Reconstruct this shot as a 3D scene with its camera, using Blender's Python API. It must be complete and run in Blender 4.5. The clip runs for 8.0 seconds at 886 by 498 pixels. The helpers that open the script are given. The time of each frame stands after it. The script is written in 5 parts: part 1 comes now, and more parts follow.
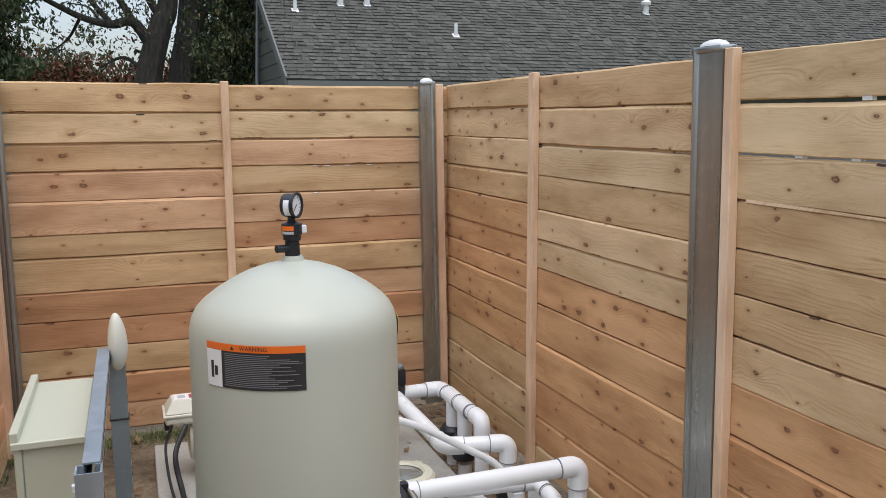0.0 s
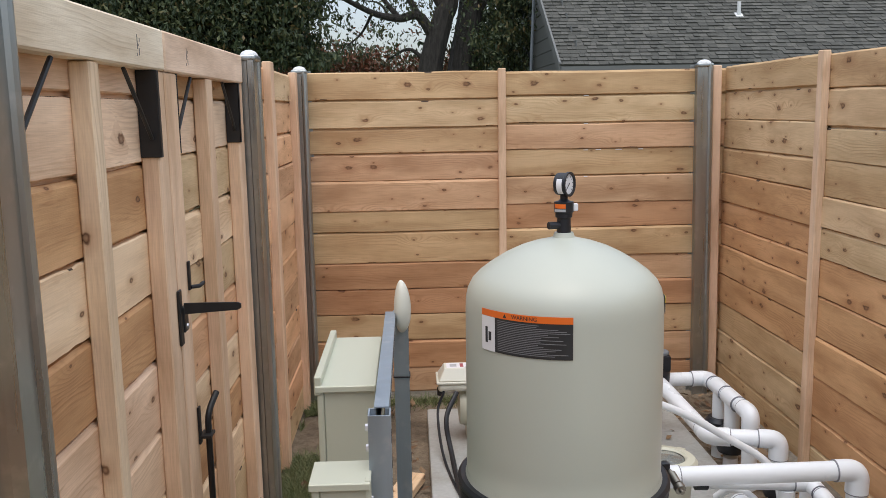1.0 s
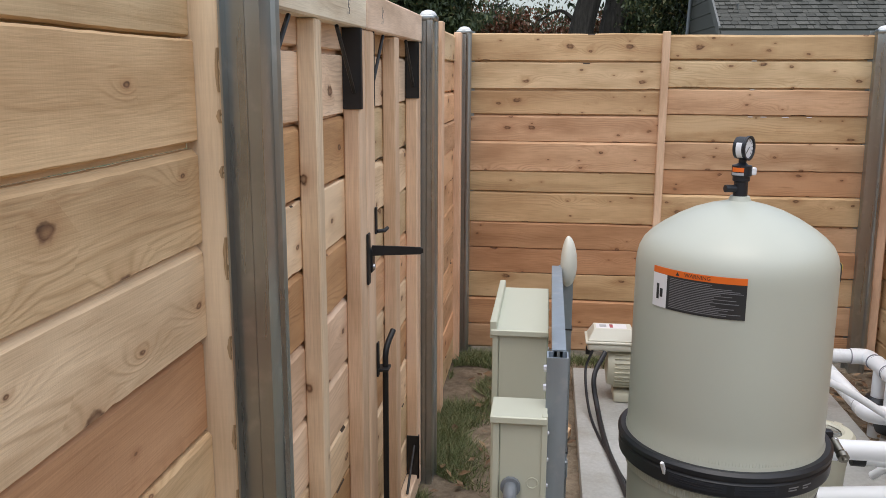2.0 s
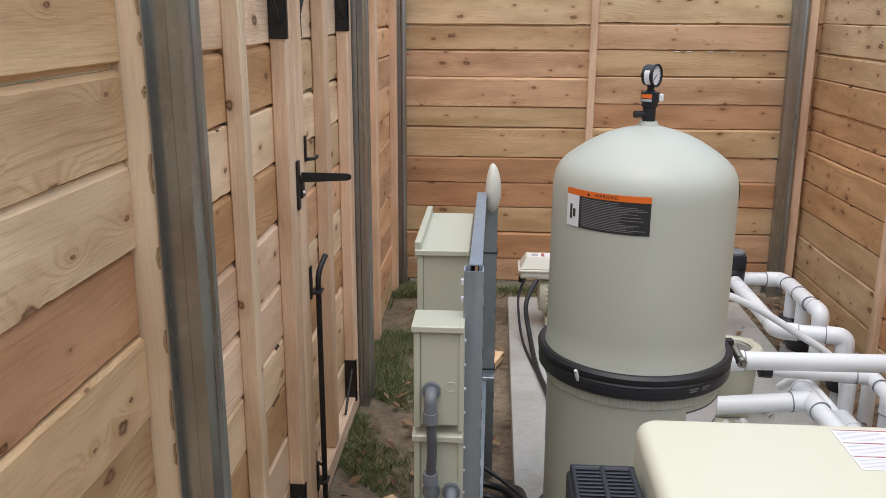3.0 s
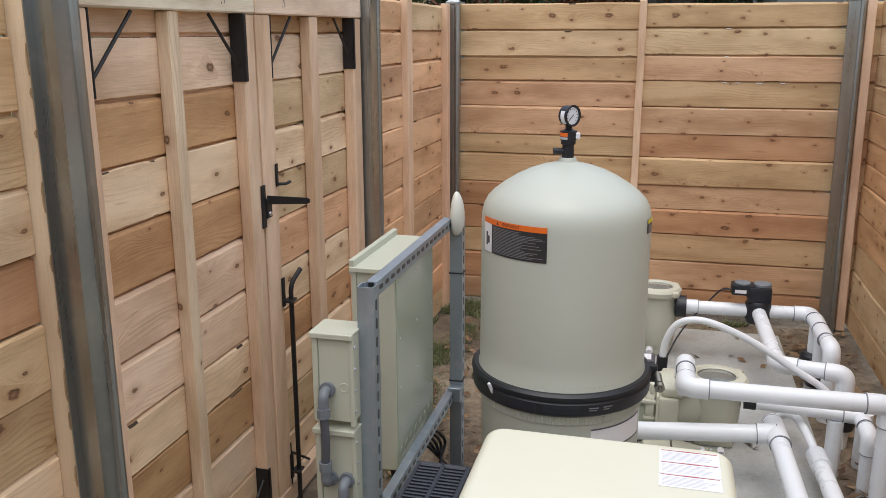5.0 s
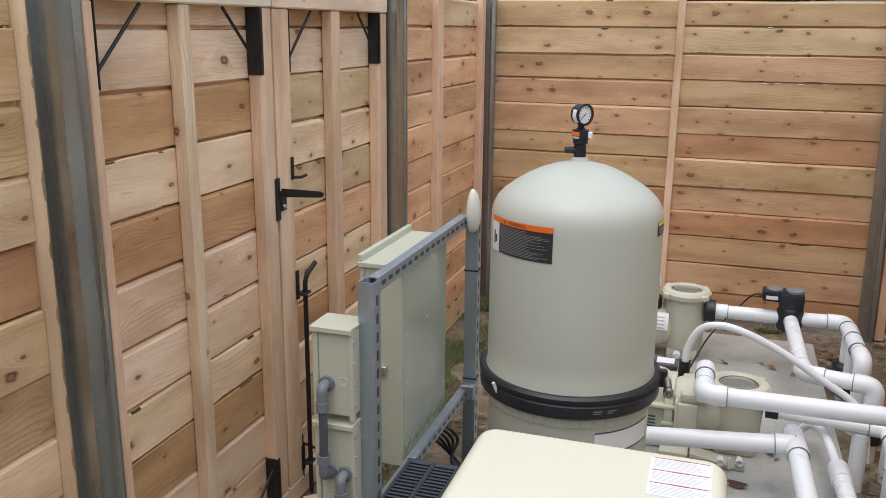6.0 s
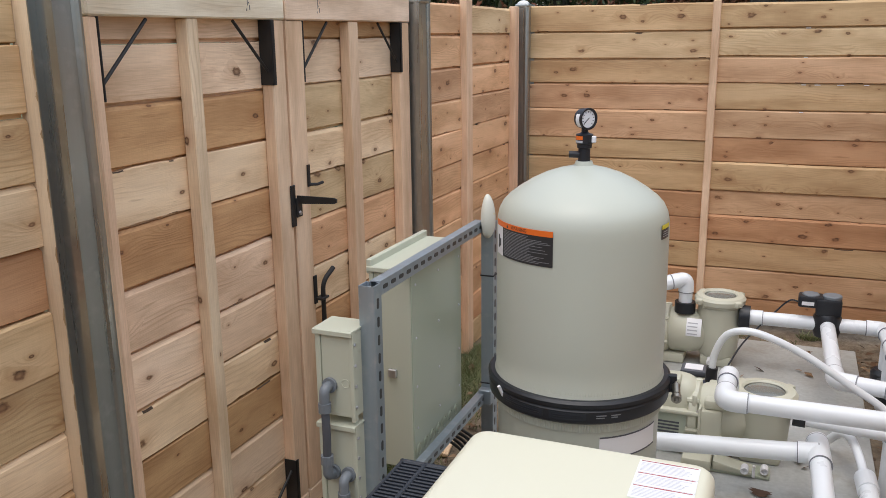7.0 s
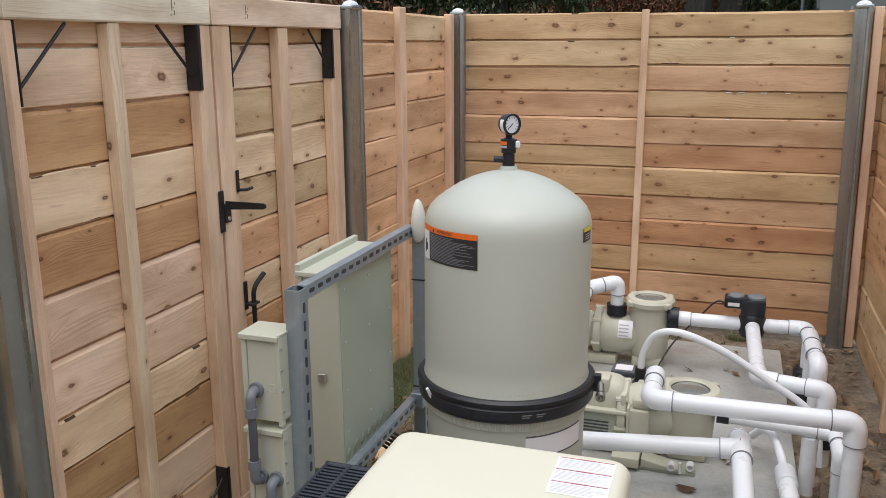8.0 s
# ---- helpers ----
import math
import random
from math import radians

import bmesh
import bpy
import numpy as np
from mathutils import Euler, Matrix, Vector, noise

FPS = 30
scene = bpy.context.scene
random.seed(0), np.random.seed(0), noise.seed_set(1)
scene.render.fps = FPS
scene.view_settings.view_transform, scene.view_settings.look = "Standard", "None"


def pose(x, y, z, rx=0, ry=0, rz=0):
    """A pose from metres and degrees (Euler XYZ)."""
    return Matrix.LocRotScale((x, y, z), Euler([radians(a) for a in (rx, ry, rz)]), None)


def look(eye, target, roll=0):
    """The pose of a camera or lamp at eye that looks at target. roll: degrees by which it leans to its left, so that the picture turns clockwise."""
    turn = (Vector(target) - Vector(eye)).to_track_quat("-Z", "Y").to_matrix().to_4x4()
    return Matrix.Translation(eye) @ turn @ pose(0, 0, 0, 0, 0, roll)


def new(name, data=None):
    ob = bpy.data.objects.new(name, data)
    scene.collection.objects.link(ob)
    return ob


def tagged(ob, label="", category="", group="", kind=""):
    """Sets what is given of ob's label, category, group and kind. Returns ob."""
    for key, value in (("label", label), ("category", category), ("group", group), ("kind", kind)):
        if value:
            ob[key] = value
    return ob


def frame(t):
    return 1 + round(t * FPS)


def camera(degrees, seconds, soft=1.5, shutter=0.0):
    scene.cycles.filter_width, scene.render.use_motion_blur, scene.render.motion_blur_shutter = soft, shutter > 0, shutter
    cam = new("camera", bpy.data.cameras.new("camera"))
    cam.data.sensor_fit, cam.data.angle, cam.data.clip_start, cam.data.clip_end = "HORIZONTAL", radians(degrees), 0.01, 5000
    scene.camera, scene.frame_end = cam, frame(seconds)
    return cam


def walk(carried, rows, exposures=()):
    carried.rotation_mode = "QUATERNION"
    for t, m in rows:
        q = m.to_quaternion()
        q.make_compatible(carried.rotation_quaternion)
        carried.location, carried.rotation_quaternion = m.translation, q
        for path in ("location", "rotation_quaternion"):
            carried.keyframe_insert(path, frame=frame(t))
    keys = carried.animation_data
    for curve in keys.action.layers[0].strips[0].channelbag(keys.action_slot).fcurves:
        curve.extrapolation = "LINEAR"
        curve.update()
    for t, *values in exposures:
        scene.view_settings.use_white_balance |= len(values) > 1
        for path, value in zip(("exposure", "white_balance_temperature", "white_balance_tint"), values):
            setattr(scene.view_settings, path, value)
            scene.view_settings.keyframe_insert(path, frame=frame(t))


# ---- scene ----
cam = camera(54.5, 8.0, soft=0.65)
PATH = [
    (0, (0.002, 0.264, 1.522), (0.673, 2.124, 1.225), -0.3),
    (0.5, (-0.001, 0.222, 1.516), (0.371, 2.164, 1.212), -0.9),
    (1, (-0.022, 0.192, 1.511), (0.048, 2.165, 1.191), -1.0),
    (1.5, (-0.061, 0.161, 1.515), (-0.259, 2.122, 1.174), -0.8),
    (2, (-0.12, 0.082, 1.505), (-0.358, 2.026, 1.103), 0.3),
    (2.2, (-0.137, 0.035, 1.496), (-0.267, 1.979, 1.046), 0.8),
    (3.3, (0.061, -0.048, 1.483), (-0.055, 1.876, 0.95), 0.3),
    (3.5, (0.161, -0.075, 1.503), (-0.115, 1.834, 0.971), 0.7),
    (4, (0.295, -0.129, 1.551), (-0.132, 1.74, 0.981), 1.0),
    (4.5, (0.416, -0.157, 1.556), (-0.022, 1.712, 0.995), 1.0),
    (5, (0.579, -0.171, 1.555), (0.101, 1.708, 1.065), -0.1),
    (5.2, (0.564, -0.156, 1.552), (0.14, 1.741, 1.082), -0.8),
    (6.5, (0.793, -0.119, 1.56), (0.093, 1.684, 1.051), 0.4),
    (7, (0.849, -0.103, 1.555), (0.117, 1.694, 1.073), -0.7),
    (7.5, (0.91, -0.104, 1.559), (0.142, 1.679, 1.079), -0.3),
    (8, (0.909, -0.11, 1.552), (0.291, 1.734, 1.085), -0.3),
]
walk(cam, [(t, look(eye, target, roll)) for t, eye, target, roll in PATH])

# ---- world and light: overcast daylight ----
world = bpy.data.worlds.new("sky")
scene.world = world
world.use_nodes = True
wt = world.node_tree
wt.nodes.clear()
sky = wt.nodes.new("ShaderNodeTexSky")
sky.sky_type, sky.sun_disc = "NISHITA", False
sky.sun_elevation, sky.sun_rotation = radians(75), radians(190)
sky.air_density, sky.dust_density = 1.0, 3.0
hsv = wt.nodes.new("ShaderNodeHueSaturation")
hsv.inputs["Saturation"].default_value = 0.68
bgn = wt.nodes.new("ShaderNodeBackground")
bgn.inputs["Strength"].default_value = 0.215
wout = wt.nodes.new("ShaderNodeOutputWorld")
wt.links.new(sky.outputs[0], hsv.inputs["Color"])
wt.links.new(hsv.outputs[0], bgn.inputs["Color"])
wt.links.new(bgn.outputs[0], wout.inputs["Surface"])
sun_data = bpy.data.lights.new("sun", "SUN")
sun_data.energy, sun_data.angle, sun_data.color = 1.5, radians(105), (0.955, 0.99, 1.0)
sun = new("sun", sun_data)
sun.matrix_world = look((1.3, 0.7, 9.0), (0.4, 1.5, 0.5))


# ---- materials ----
def nodes_of(name, rough=0.6, metal=0.0):
    m = bpy.data.materials.new(name)
    m.use_nodes = True
    t = m.node_tree
    b = t.nodes["Principled BSDF"]
    b.inputs["Roughness"].default_value = rough
    b.inputs["Metallic"].default_value = metal
    return m, t, b


def mapped(t, scale, seed_random=True):
    """Object coordinates, shifted by the object's own random number, scaled."""
    tc = t.nodes.new("ShaderNodeTexCoord")
    out = tc.outputs["Object"]
    if seed_random:
        oi = t.nodes.new("ShaderNodeObjectInfo")
        mul = t.nodes.new("ShaderNodeMath")
        mul.operation = "MULTIPLY"
        mul.inputs[1].default_value = 37.0
        t.links.new(oi.outputs["Random"], mul.inputs[0])
        add = t.nodes.new("ShaderNodeVectorMath")
        add.operation = "ADD"
        t.links.new(out, add.inputs[0])
        t.links.new(mul.outputs[0], add.inputs[1])
        out = add.outputs[0]
    mp = t.nodes.new("ShaderNodeMapping")
    mp.inputs["Scale"].default_value = scale
    t.links.new(out, mp.inputs["Vector"])
    return mp.outputs[0]


def ramp(t, src, stops):
    r = t.nodes.new("ShaderNodeValToRGB")
    e = r.color_ramp.elements
    while len(e) < len(stops):
        e.new(0.5)
    for k, (p, c) in zip(e, stops):
        k.position, k.color = p, (c[0], c[1], c[2], 1)
    t.links.new(src, r.inputs[0])
    return r.outputs[0]


def mix(t, fac, a, b, mode="MIX"):
    n = t.nodes.new("ShaderNodeMix")
    n.data_type, n.blend_type = "RGBA", mode
    for key, v in ((0, fac), (6, a), (7, b)):
        if isinstance(v, (int, float)):
            n.inputs[key].default_value = v
        elif isinstance(v, tuple):
            n.inputs[key].default_value = (*v, 1)
        else:
            t.links.new(v, n.inputs[key])
    return n.outputs[2]


def tex_noise(t, vec, scale, detail=4.0, rough=0.55):
    n = t.nodes.new("ShaderNodeTexNoise")
    n.inputs["Scale"].default_value = scale
    n.inputs["Detail"].default_value = detail
    n.inputs["Roughness"].default_value = rough
    t.links.new(vec, n.inputs["Vector"])
    return n.outputs["Fac"]


def bump(t, b, height, strength, dist=0.002):
    n = t.nodes.new("ShaderNodeBump")
    n.inputs["Strength"].default_value = strength
    n.inputs["Distance"].default_value = dist
    t.links.new(height, n.inputs["Height"])
    t.links.new(n.outputs[0], b.inputs["Normal"])


def maths(t, op, a, b=None, c=None):
    n = t.nodes.new("ShaderNodeMath")
    n.operation = op
    for k, v in enumerate((a, b, c)):
        if v is None:
            continue
        if isinstance(v, (int, float)):
            n.inputs[k].default_value = v
        else:
            t.links.new(v, n.inputs[k])
    return n.outputs[0]


def wood(name, palette, axis=0, knots=True, rough=0.75, knot_share=0.48, knot_size=1.0):
    """Sawn boards: grain along one local axis, growth lines that bend round knots."""
    m, t, b = nodes_of(name, rough)
    v = mapped(t, (1.0, 1.0, 1.0))
    sx = t.nodes.new("ShaderNodeSeparateXYZ")
    t.links.new(v, sx.inputs[0])
    along = sx.outputs[axis]
    across, depth = [(sx.outputs[2], sx.outputs[1]), (sx.outputs[2], sx.outputs[0]), (sx.outputs[1], sx.outputs[0])][axis]
    across = maths(t, "ADD", across, maths(t, "MULTIPLY", depth, 0.7))

    def plane(sa, sb):
        c = t.nodes.new("ShaderNodeCombineXYZ")
        t.links.new(maths(t, "MULTIPLY", along, sa), c.inputs[0])
        t.links.new(maths(t, "MULTIPLY", across, sb), c.inputs[1])
        return c.outputs[0]

    oi = t.nodes.new("ShaderNodeObjectInfo")
    tone = ramp(t, oi.outputs["Random"], palette)
    cloud = tex_noise(t, plane(2.2, 9.0), 1.0, 3.0)
    pores = tex_noise(t, plane(14.0, 420.0), 1.0, 3.0)
    wob = tex_noise(t, plane(1.6, 6.0), 1.0, 2.0)
    lift = maths(t, "MULTIPLY", wob, 0.12)
    kf = None
    if knots:
        jig = tex_noise(t, plane(34.0, 60.0), 1.0, 2.0)
        vo = t.nodes.new("ShaderNodeTexVoronoi")
        vo.voronoi_dimensions = "2D"
        vo.inputs["Scale"].default_value = 1.0
        t.links.new(plane(6.6, 12.5), vo.inputs["Vector"])
        sep = t.nodes.new("ShaderNodeSeparateColor")
        t.links.new(vo.outputs["Color"], sep.inputs[0])
        on = maths(t, "GREATER_THAN", sep.outputs[0], knot_share)
        size = maths(t, "MULTIPLY_ADD", maths(t, "POWER", sep.outputs[1], 2.6), 0.74 * knot_size, 0.22 * knot_size)
        rel = maths(t, "DIVIDE", vo.outputs["Distance"], size)
        rel = maths(t, "ADD", rel, maths(t, "MULTIPLY", maths(t, "SUBTRACT", jig, 0.5), 0.26))
        core = ramp(t, rel, [(0.0, (0.42, 0.42, 0.42)), (0.05, (0.62, 0.62, 0.62)), (0.10, (0.95, 0.95, 0.95)), (0.135, (0.62, 0.62, 0.62)), (0.17, (0.08, 0.08, 0.08)), (0.22, (0, 0, 0))])
        kf = maths(t, "MULTIPLY", core, on)
        halo = maths(t, "MULTIPLY", ramp(t, rel, [(0.08, (0.72, 0.72, 0.72)), (0.26, (0.34, 0.34, 0.34)), (0.62, (0, 0, 0))]), on)
        push = maths(t, "MULTIPLY", maths(t, "POWER", maths(t, "SUBTRACT", 1.0, maths(t, "MINIMUM", vo.outputs["Distance"], 1.0)), 3.0), 0.05)
        lift = maths(t, "ADD", lift, maths(t, "MULTIPLY", push, on))
    line = maths(t, "SINE", maths(t, "MULTIPLY", maths(t, "ADD", across, lift), 470.0))
    line = maths(t, "MULTIPLY_ADD", line, 0.5, 0.5)
    patchy = ramp(t, tex_noise(t, plane(1.3, 16.0), 1.0, 2.0), [(0.42, (0, 0, 0)), (0.66, (1, 1, 1))])
    line = maths(t, "MULTIPLY", maths(t, "POWER", line, 2.5), patchy)
    light = mix(t, 1.0, tone, (1.09, 1.085, 1.08), "MULTIPLY")
    dark = mix(t, 1.0, tone, (0.76, 0.69, 0.62), "MULTIPLY")
    col = mix(t, ramp(t, cloud, [(0.32, (0, 0, 0)), (0.62, (1, 1, 1))]), dark, light)
    col = mix(t, maths(t, "MULTIPLY", line, 0.42 * knot_size ** 0.5 if knots else 0.14), col, mix(t, 1.0, tone, (0.62, 0.50, 0.40), "MULTIPLY"))
    col = mix(t, 0.55, col, ramp(t, pores, [(0.32, (0.80, 0.77, 0.73)), (0.62, (1.04, 1.04, 1.04))]), "MULTIPLY")
    sap = ramp(t, tex_noise(t, plane(0.9, 5.5), 1.0, 2.0), [(0.54, (0, 0, 0)), (0.66, (0.55, 0.55, 0.55))])
    col = mix(t, sap, col, mix(t, 1.0, tone, (1.16, 1.20, 1.26), "MULTIPLY"))
    saw = maths(t, "MULTIPLY", tex_noise(t, plane(260.0, 7.0), 1.0, 2.0), 1.0)
    col = mix(t, 0.07, col, ramp(t, saw, [(0.36, (0.80, 0.78, 0.76)), (0.60, (1.06, 1.06, 1.06))]), "MULTIPLY")
    if kf is not None:
        smudge = ramp(t, tex_noise(t, plane(7.0, 15.0), 1.0, 5.0, 0.7), [(0.60, (0, 0, 0)), (0.74, (0.42, 0.42, 0.42))])
        col = mix(t, smudge, col, mix(t, 1.0, tone, (0.66, 0.50, 0.38), "MULTIPLY"))
        streak = ramp(t, tex_noise(t, plane(6.0, 62.0), 1.0, 3.0), [(0.64, (0, 0, 0)), (0.74, (0.55, 0.55, 0.55))])
        col = mix(t, streak, col, mix(t, 1.0, tone, (0.56, 0.44, 0.34), "MULTIPLY"))
        col = mix(t, halo, col, mix(t, 1.0, tone, (0.62, 0.47, 0.36), "MULTIPLY"))
        col = mix(t, kf, col, mix(t, ramp(t, jig, [(0.35, (0, 0, 0)), (0.6, (1, 1, 1))]), (0.070, 0.030, 0.014), (0.20, 0.095, 0.045)))
    t.links.new(col, b.inputs["Base Color"])
    bump(t, b, maths(t, "ADD", maths(t, "MULTIPLY", line, 0.6), maths(t, "ADD", maths(t, "MULTIPLY", pores, 0.5), maths(t, "MULTIPLY", saw, 0.15))), 0.45, 0.0014)
    return m


def around(c, spread=0.07):
    """A narrow palette round one wood tone."""
    return [(0.0, tuple(k * (1 - spread) for k in c)), (0.35, c), (0.65, (c[0] * (1 - spread * 0.3), c[1] * (1 - spread), c[2] * (1 - spread))), (1.0, tuple(k * (1 + spread) for k in c))]


tan_cedar = wood("cedar_tan", around((0.62, 0.435, 0.238)))
pale_cedar = wood("cedar_pale", around((0.70, 0.525, 0.31)))
red_cedar = wood("cedar_red", around((0.555, 0.312, 0.163)))
pink_cedar = wood("cedar_pink", around((0.65, 0.425, 0.252)))
cream_pine = wood("pine_cream", around((0.86, 0.66, 0.435)), knot_share=0.58)
pink_pine = wood("pine_pink", around((0.87, 0.66, 0.465)), knot_share=0.62)
brown_pine = wood("pine_brown", around((0.59, 0.365, 0.18), 0.14), knot_share=0.55)
stud_wood = wood("stud", around((0.82, 0.60, 0.415), 0.08), axis=2, knots=False)
pale_stud = wood("pale_stud", around((0.68, 0.535, 0.36), 0.06), axis=2, knots=False)
cream_stud = wood("cream_stud", around((0.84, 0.67, 0.475), 0.04), axis=2, knot_share=0.74)
beam_wood = wood("pale_beam", around((0.88, 0.81, 0.64), 0.04), axis=1, knots=False)
pink_beam = wood("pink_beam", around((0.84, 0.66, 0.50), 0.05), axis=1, knots=False)
whorl_pine = wood("pine_whorled", around((0.74, 0.53, 0.305)), knot_share=0.42, knot_size=1.15)
amber_cedar = wood("cedar_amber", around((0.66, 0.395, 0.195)))
orange_pine = wood("pine_orange", around((0.80, 0.505, 0.29)), knot_share=0.58)
TONES = {"a": amber_cedar, "w": whorl_pine, "o": orange_pine, "t": tan_cedar, "l": pale_cedar, "r": red_cedar, "p": pink_cedar, "c": cream_pine, "k": pink_pine, "b": brown_pine}


def painted(name, colour, rough=0.45, vary=0.06, scale=6.0, bumps=0.0, metal=0.0, dirt=None):
    m, t, b = nodes_of(name, rough, metal)
    v = mapped(t, (1, 1, 1))
    n1 = tex_noise(t, v, scale, 5.0)
    n2 = tex_noise(t, v, scale * 14, 3.0)
    lo = tuple(c * (1 - vary) for c in colour)
    hi = tuple(min(1.0, c * (1 + vary)) for c in colour)
    col = mix(t, n1, lo, hi)
    if dirt:
        dn = ramp(t, n1, [(0.52, (0, 0, 0)), (0.75, (1, 1, 1))])
        col = mix(t, dn, col, dirt)
    t.links.new(col, b.inputs["Base Color"])
    rr = ramp(t, n1, [(0.3, (rough * 0.92,) * 3), (0.7, (min(1, rough * 1.08),) * 3)])
    t.links.new(rr, b.inputs["Roughness"])
    if bumps:
        bump(t, b, n2, bumps, 0.001)
    return m


tank_paint = painted("tank_beige", (0.485, 0.507, 0.44), 0.36, 0.04, 3.0, 0.12)
heater_paint = painted("heater_cream", (0.70, 0.69, 0.56), 0.35, 0.02, 3.0, 0.05)
pump_paint = painted("pump_almond", (0.55, 0.545, 0.44), 0.42, 0.06, 9.0, 0.15)
box_paint = painted("enclosure_cream", (0.53, 0.545, 0.44), 0.38, 0.03, 4.0, 0.05)
panel_paint = painted("enclosure_back", (0.45, 0.50, 0.39), 0.17, 0.04, 2.0)
black_plastic = painted("black_plastic", (0.013, 0.015, 0.020), 0.42, 0.2, 10.0)
black_iron = painted("black_iron", (0.012, 0.012, 0.013), 0.5, 0.2, 20.0, 0.2)
drive_paint = painted("ivory_drive", (0.66, 0.655, 0.565), 0.4, 0.04, 9.0, 0.1)
motor_green = painted("motor_green", (0.40, 0.435, 0.345), 0.42, 0.06, 9.0, 0.15)
valve_blue = painted("valve_blue_black", (0.020, 0.028, 0.050), 0.38, 0.15, 12.0)
pvc = painted("white_pvc", (0.80, 0.835, 0.87), 0.28, 0.012, 3.0)
pvc_ring = painted("primer_ring", (0.20, 0.21, 0.24), 0.5, 0.2, 30.0)
grey_conduit = painted("grey_conduit", (0.175, 0.197, 0.22), 0.45, 0.08, 20.0)
grey_flex = painted("grey_flex", (0.085, 0.09, 0.105), 0.5, 0.1, 20.0)
band_grey = painted("band_grey", (0.020, 0.024, 0.033), 0.45, 0.1, 10.0)
white_label = painted("white_label", (0.80, 0.80, 0.82), 0.4, 0.02, 10.0)
black_label = painted("black_label", (0.03, 0.031, 0.034), 0.35, 0.1, 10.0)
orange_label = painted("orange_label", (0.80, 0.16, 0.02), 0.4, 0.03, 10.0)
yellow_label = painted("yellow_label", (0.75, 0.62, 0.05), 0.4, 0.03, 10.0)
red_ink = painted("red_ink", (0.38, 0.07, 0.09), 0.5, 0.03, 10.0)
faint_ink = painted("faint_ink", (0.60, 0.61, 0.66), 0.5, 0.03, 10.0)
dim_ink = painted("dim_ink", (0.20, 0.205, 0.215), 0.5, 0.05, 10.0)
grey_ink = painted("grey_ink", (0.42, 0.43, 0.45), 0.5, 0.03, 10.0)
bark_brown = painted("bark_brown", (0.42, 0.29, 0.165), 0.9, 0.3, 40.0, 0.4)
dark_bark = painted("dark_bark", (0.075, 0.050, 0.033), 0.9, 0.4, 60.0, 0.4)
matte_black = painted("matte_black", (0.010, 0.012, 0.016), 0.75, 0.2, 12.0)
brass = painted("dull_brass", (0.30, 0.285, 0.25), 0.35, 0.2, 30.0, 0.1, 0.9)
white_cap = painted("white_cap", (0.74, 0.75, 0.74), 0.4, 0.03, 10.0)
antenna_plastic = painted("ivory_plastic", (0.70, 0.69, 0.60), 0.4, 0.03, 8.0)


def steel(name, colour, rough, metal=0.9):
    m, t, b = nodes_of(name, rough, metal)
    v = mapped(t, (14.0, 14.0, 0.7))
    n1 = tex_noise(t, v, 2.0, 6.0)
    v2 = mapped(t, (1, 1, 1))
    n2 = tex_noise(t, v2, 25.0, 4.0)
    col = mix(t, n1, tuple(c * 0.72 for c in colour), tuple(c * 1.22 for c in colour))
    col = mix(t, ramp(t, n2, [(0.55, (0, 0, 0)), (0.8, (0.5, 0.5, 0.5))]), col, (0.6, 0.6, 0.6))
    t.links.new(col, b.inputs["Base Color"])
    t.links.new(ramp(t, n1, [(0.3, (rough * 0.8,) * 3), (0.7, (rough * 1.3,) * 3)]), b.inputs["Roughness"])
    return m


galv = steel("galvanised_post", (0.39, 0.41, 0.405), 0.30)
strut_steel = steel("strut_steel", (0.37, 0.43, 0.485), 0.40, 0.65)
bolt_steel = steel("bolt_steel", (0.6, 0.6, 0.62), 0.3)


def glass_mat():
    m, t, b = nodes_of("clear_lid", 0.06)
    b.inputs["Base Color"].default_value = (0.35, 0.37, 0.36, 1)
    b.inputs["Transmission Weight"].default_value = 0.6
    b.inputs["IOR"].default_value = 1.45
    return m


lid_glass = glass_mat()


def concrete_mat():
    m, t, b = nodes_of("concrete", 0.85)
    v = mapped(t, (1, 1, 1), False)
    n1 = tex_noise(t, v, 2.4, 6.0, 0.6)
    n2 = tex_noise(t, v, 60.0, 4.0)
    n3 = tex_noise(t, v, 7.0, 5.0)
    col = ramp(t, n1, [(0.3, (0.33, 0.325, 0.30)), (0.5, (0.42, 0.43, 0.415)), (0.7, (0.485, 0.50, 0.49))])
    col = mix(t, ramp(t, n3, [(0.54, (0, 0, 0)), (0.76, (0.6, 0.6, 0.6))]), col, (0.27, 0.235, 0.18))
    col = mix(t, 0.25, col, ramp(t, n2, [(0.3, (0.6, 0.6, 0.6)), (0.7, (1.2, 1.2, 1.2))]), "MULTIPLY")
    t.links.new(col, b.inputs["Base Color"])
    bump(t, b, n2, 0.4, 0.002)
    return m


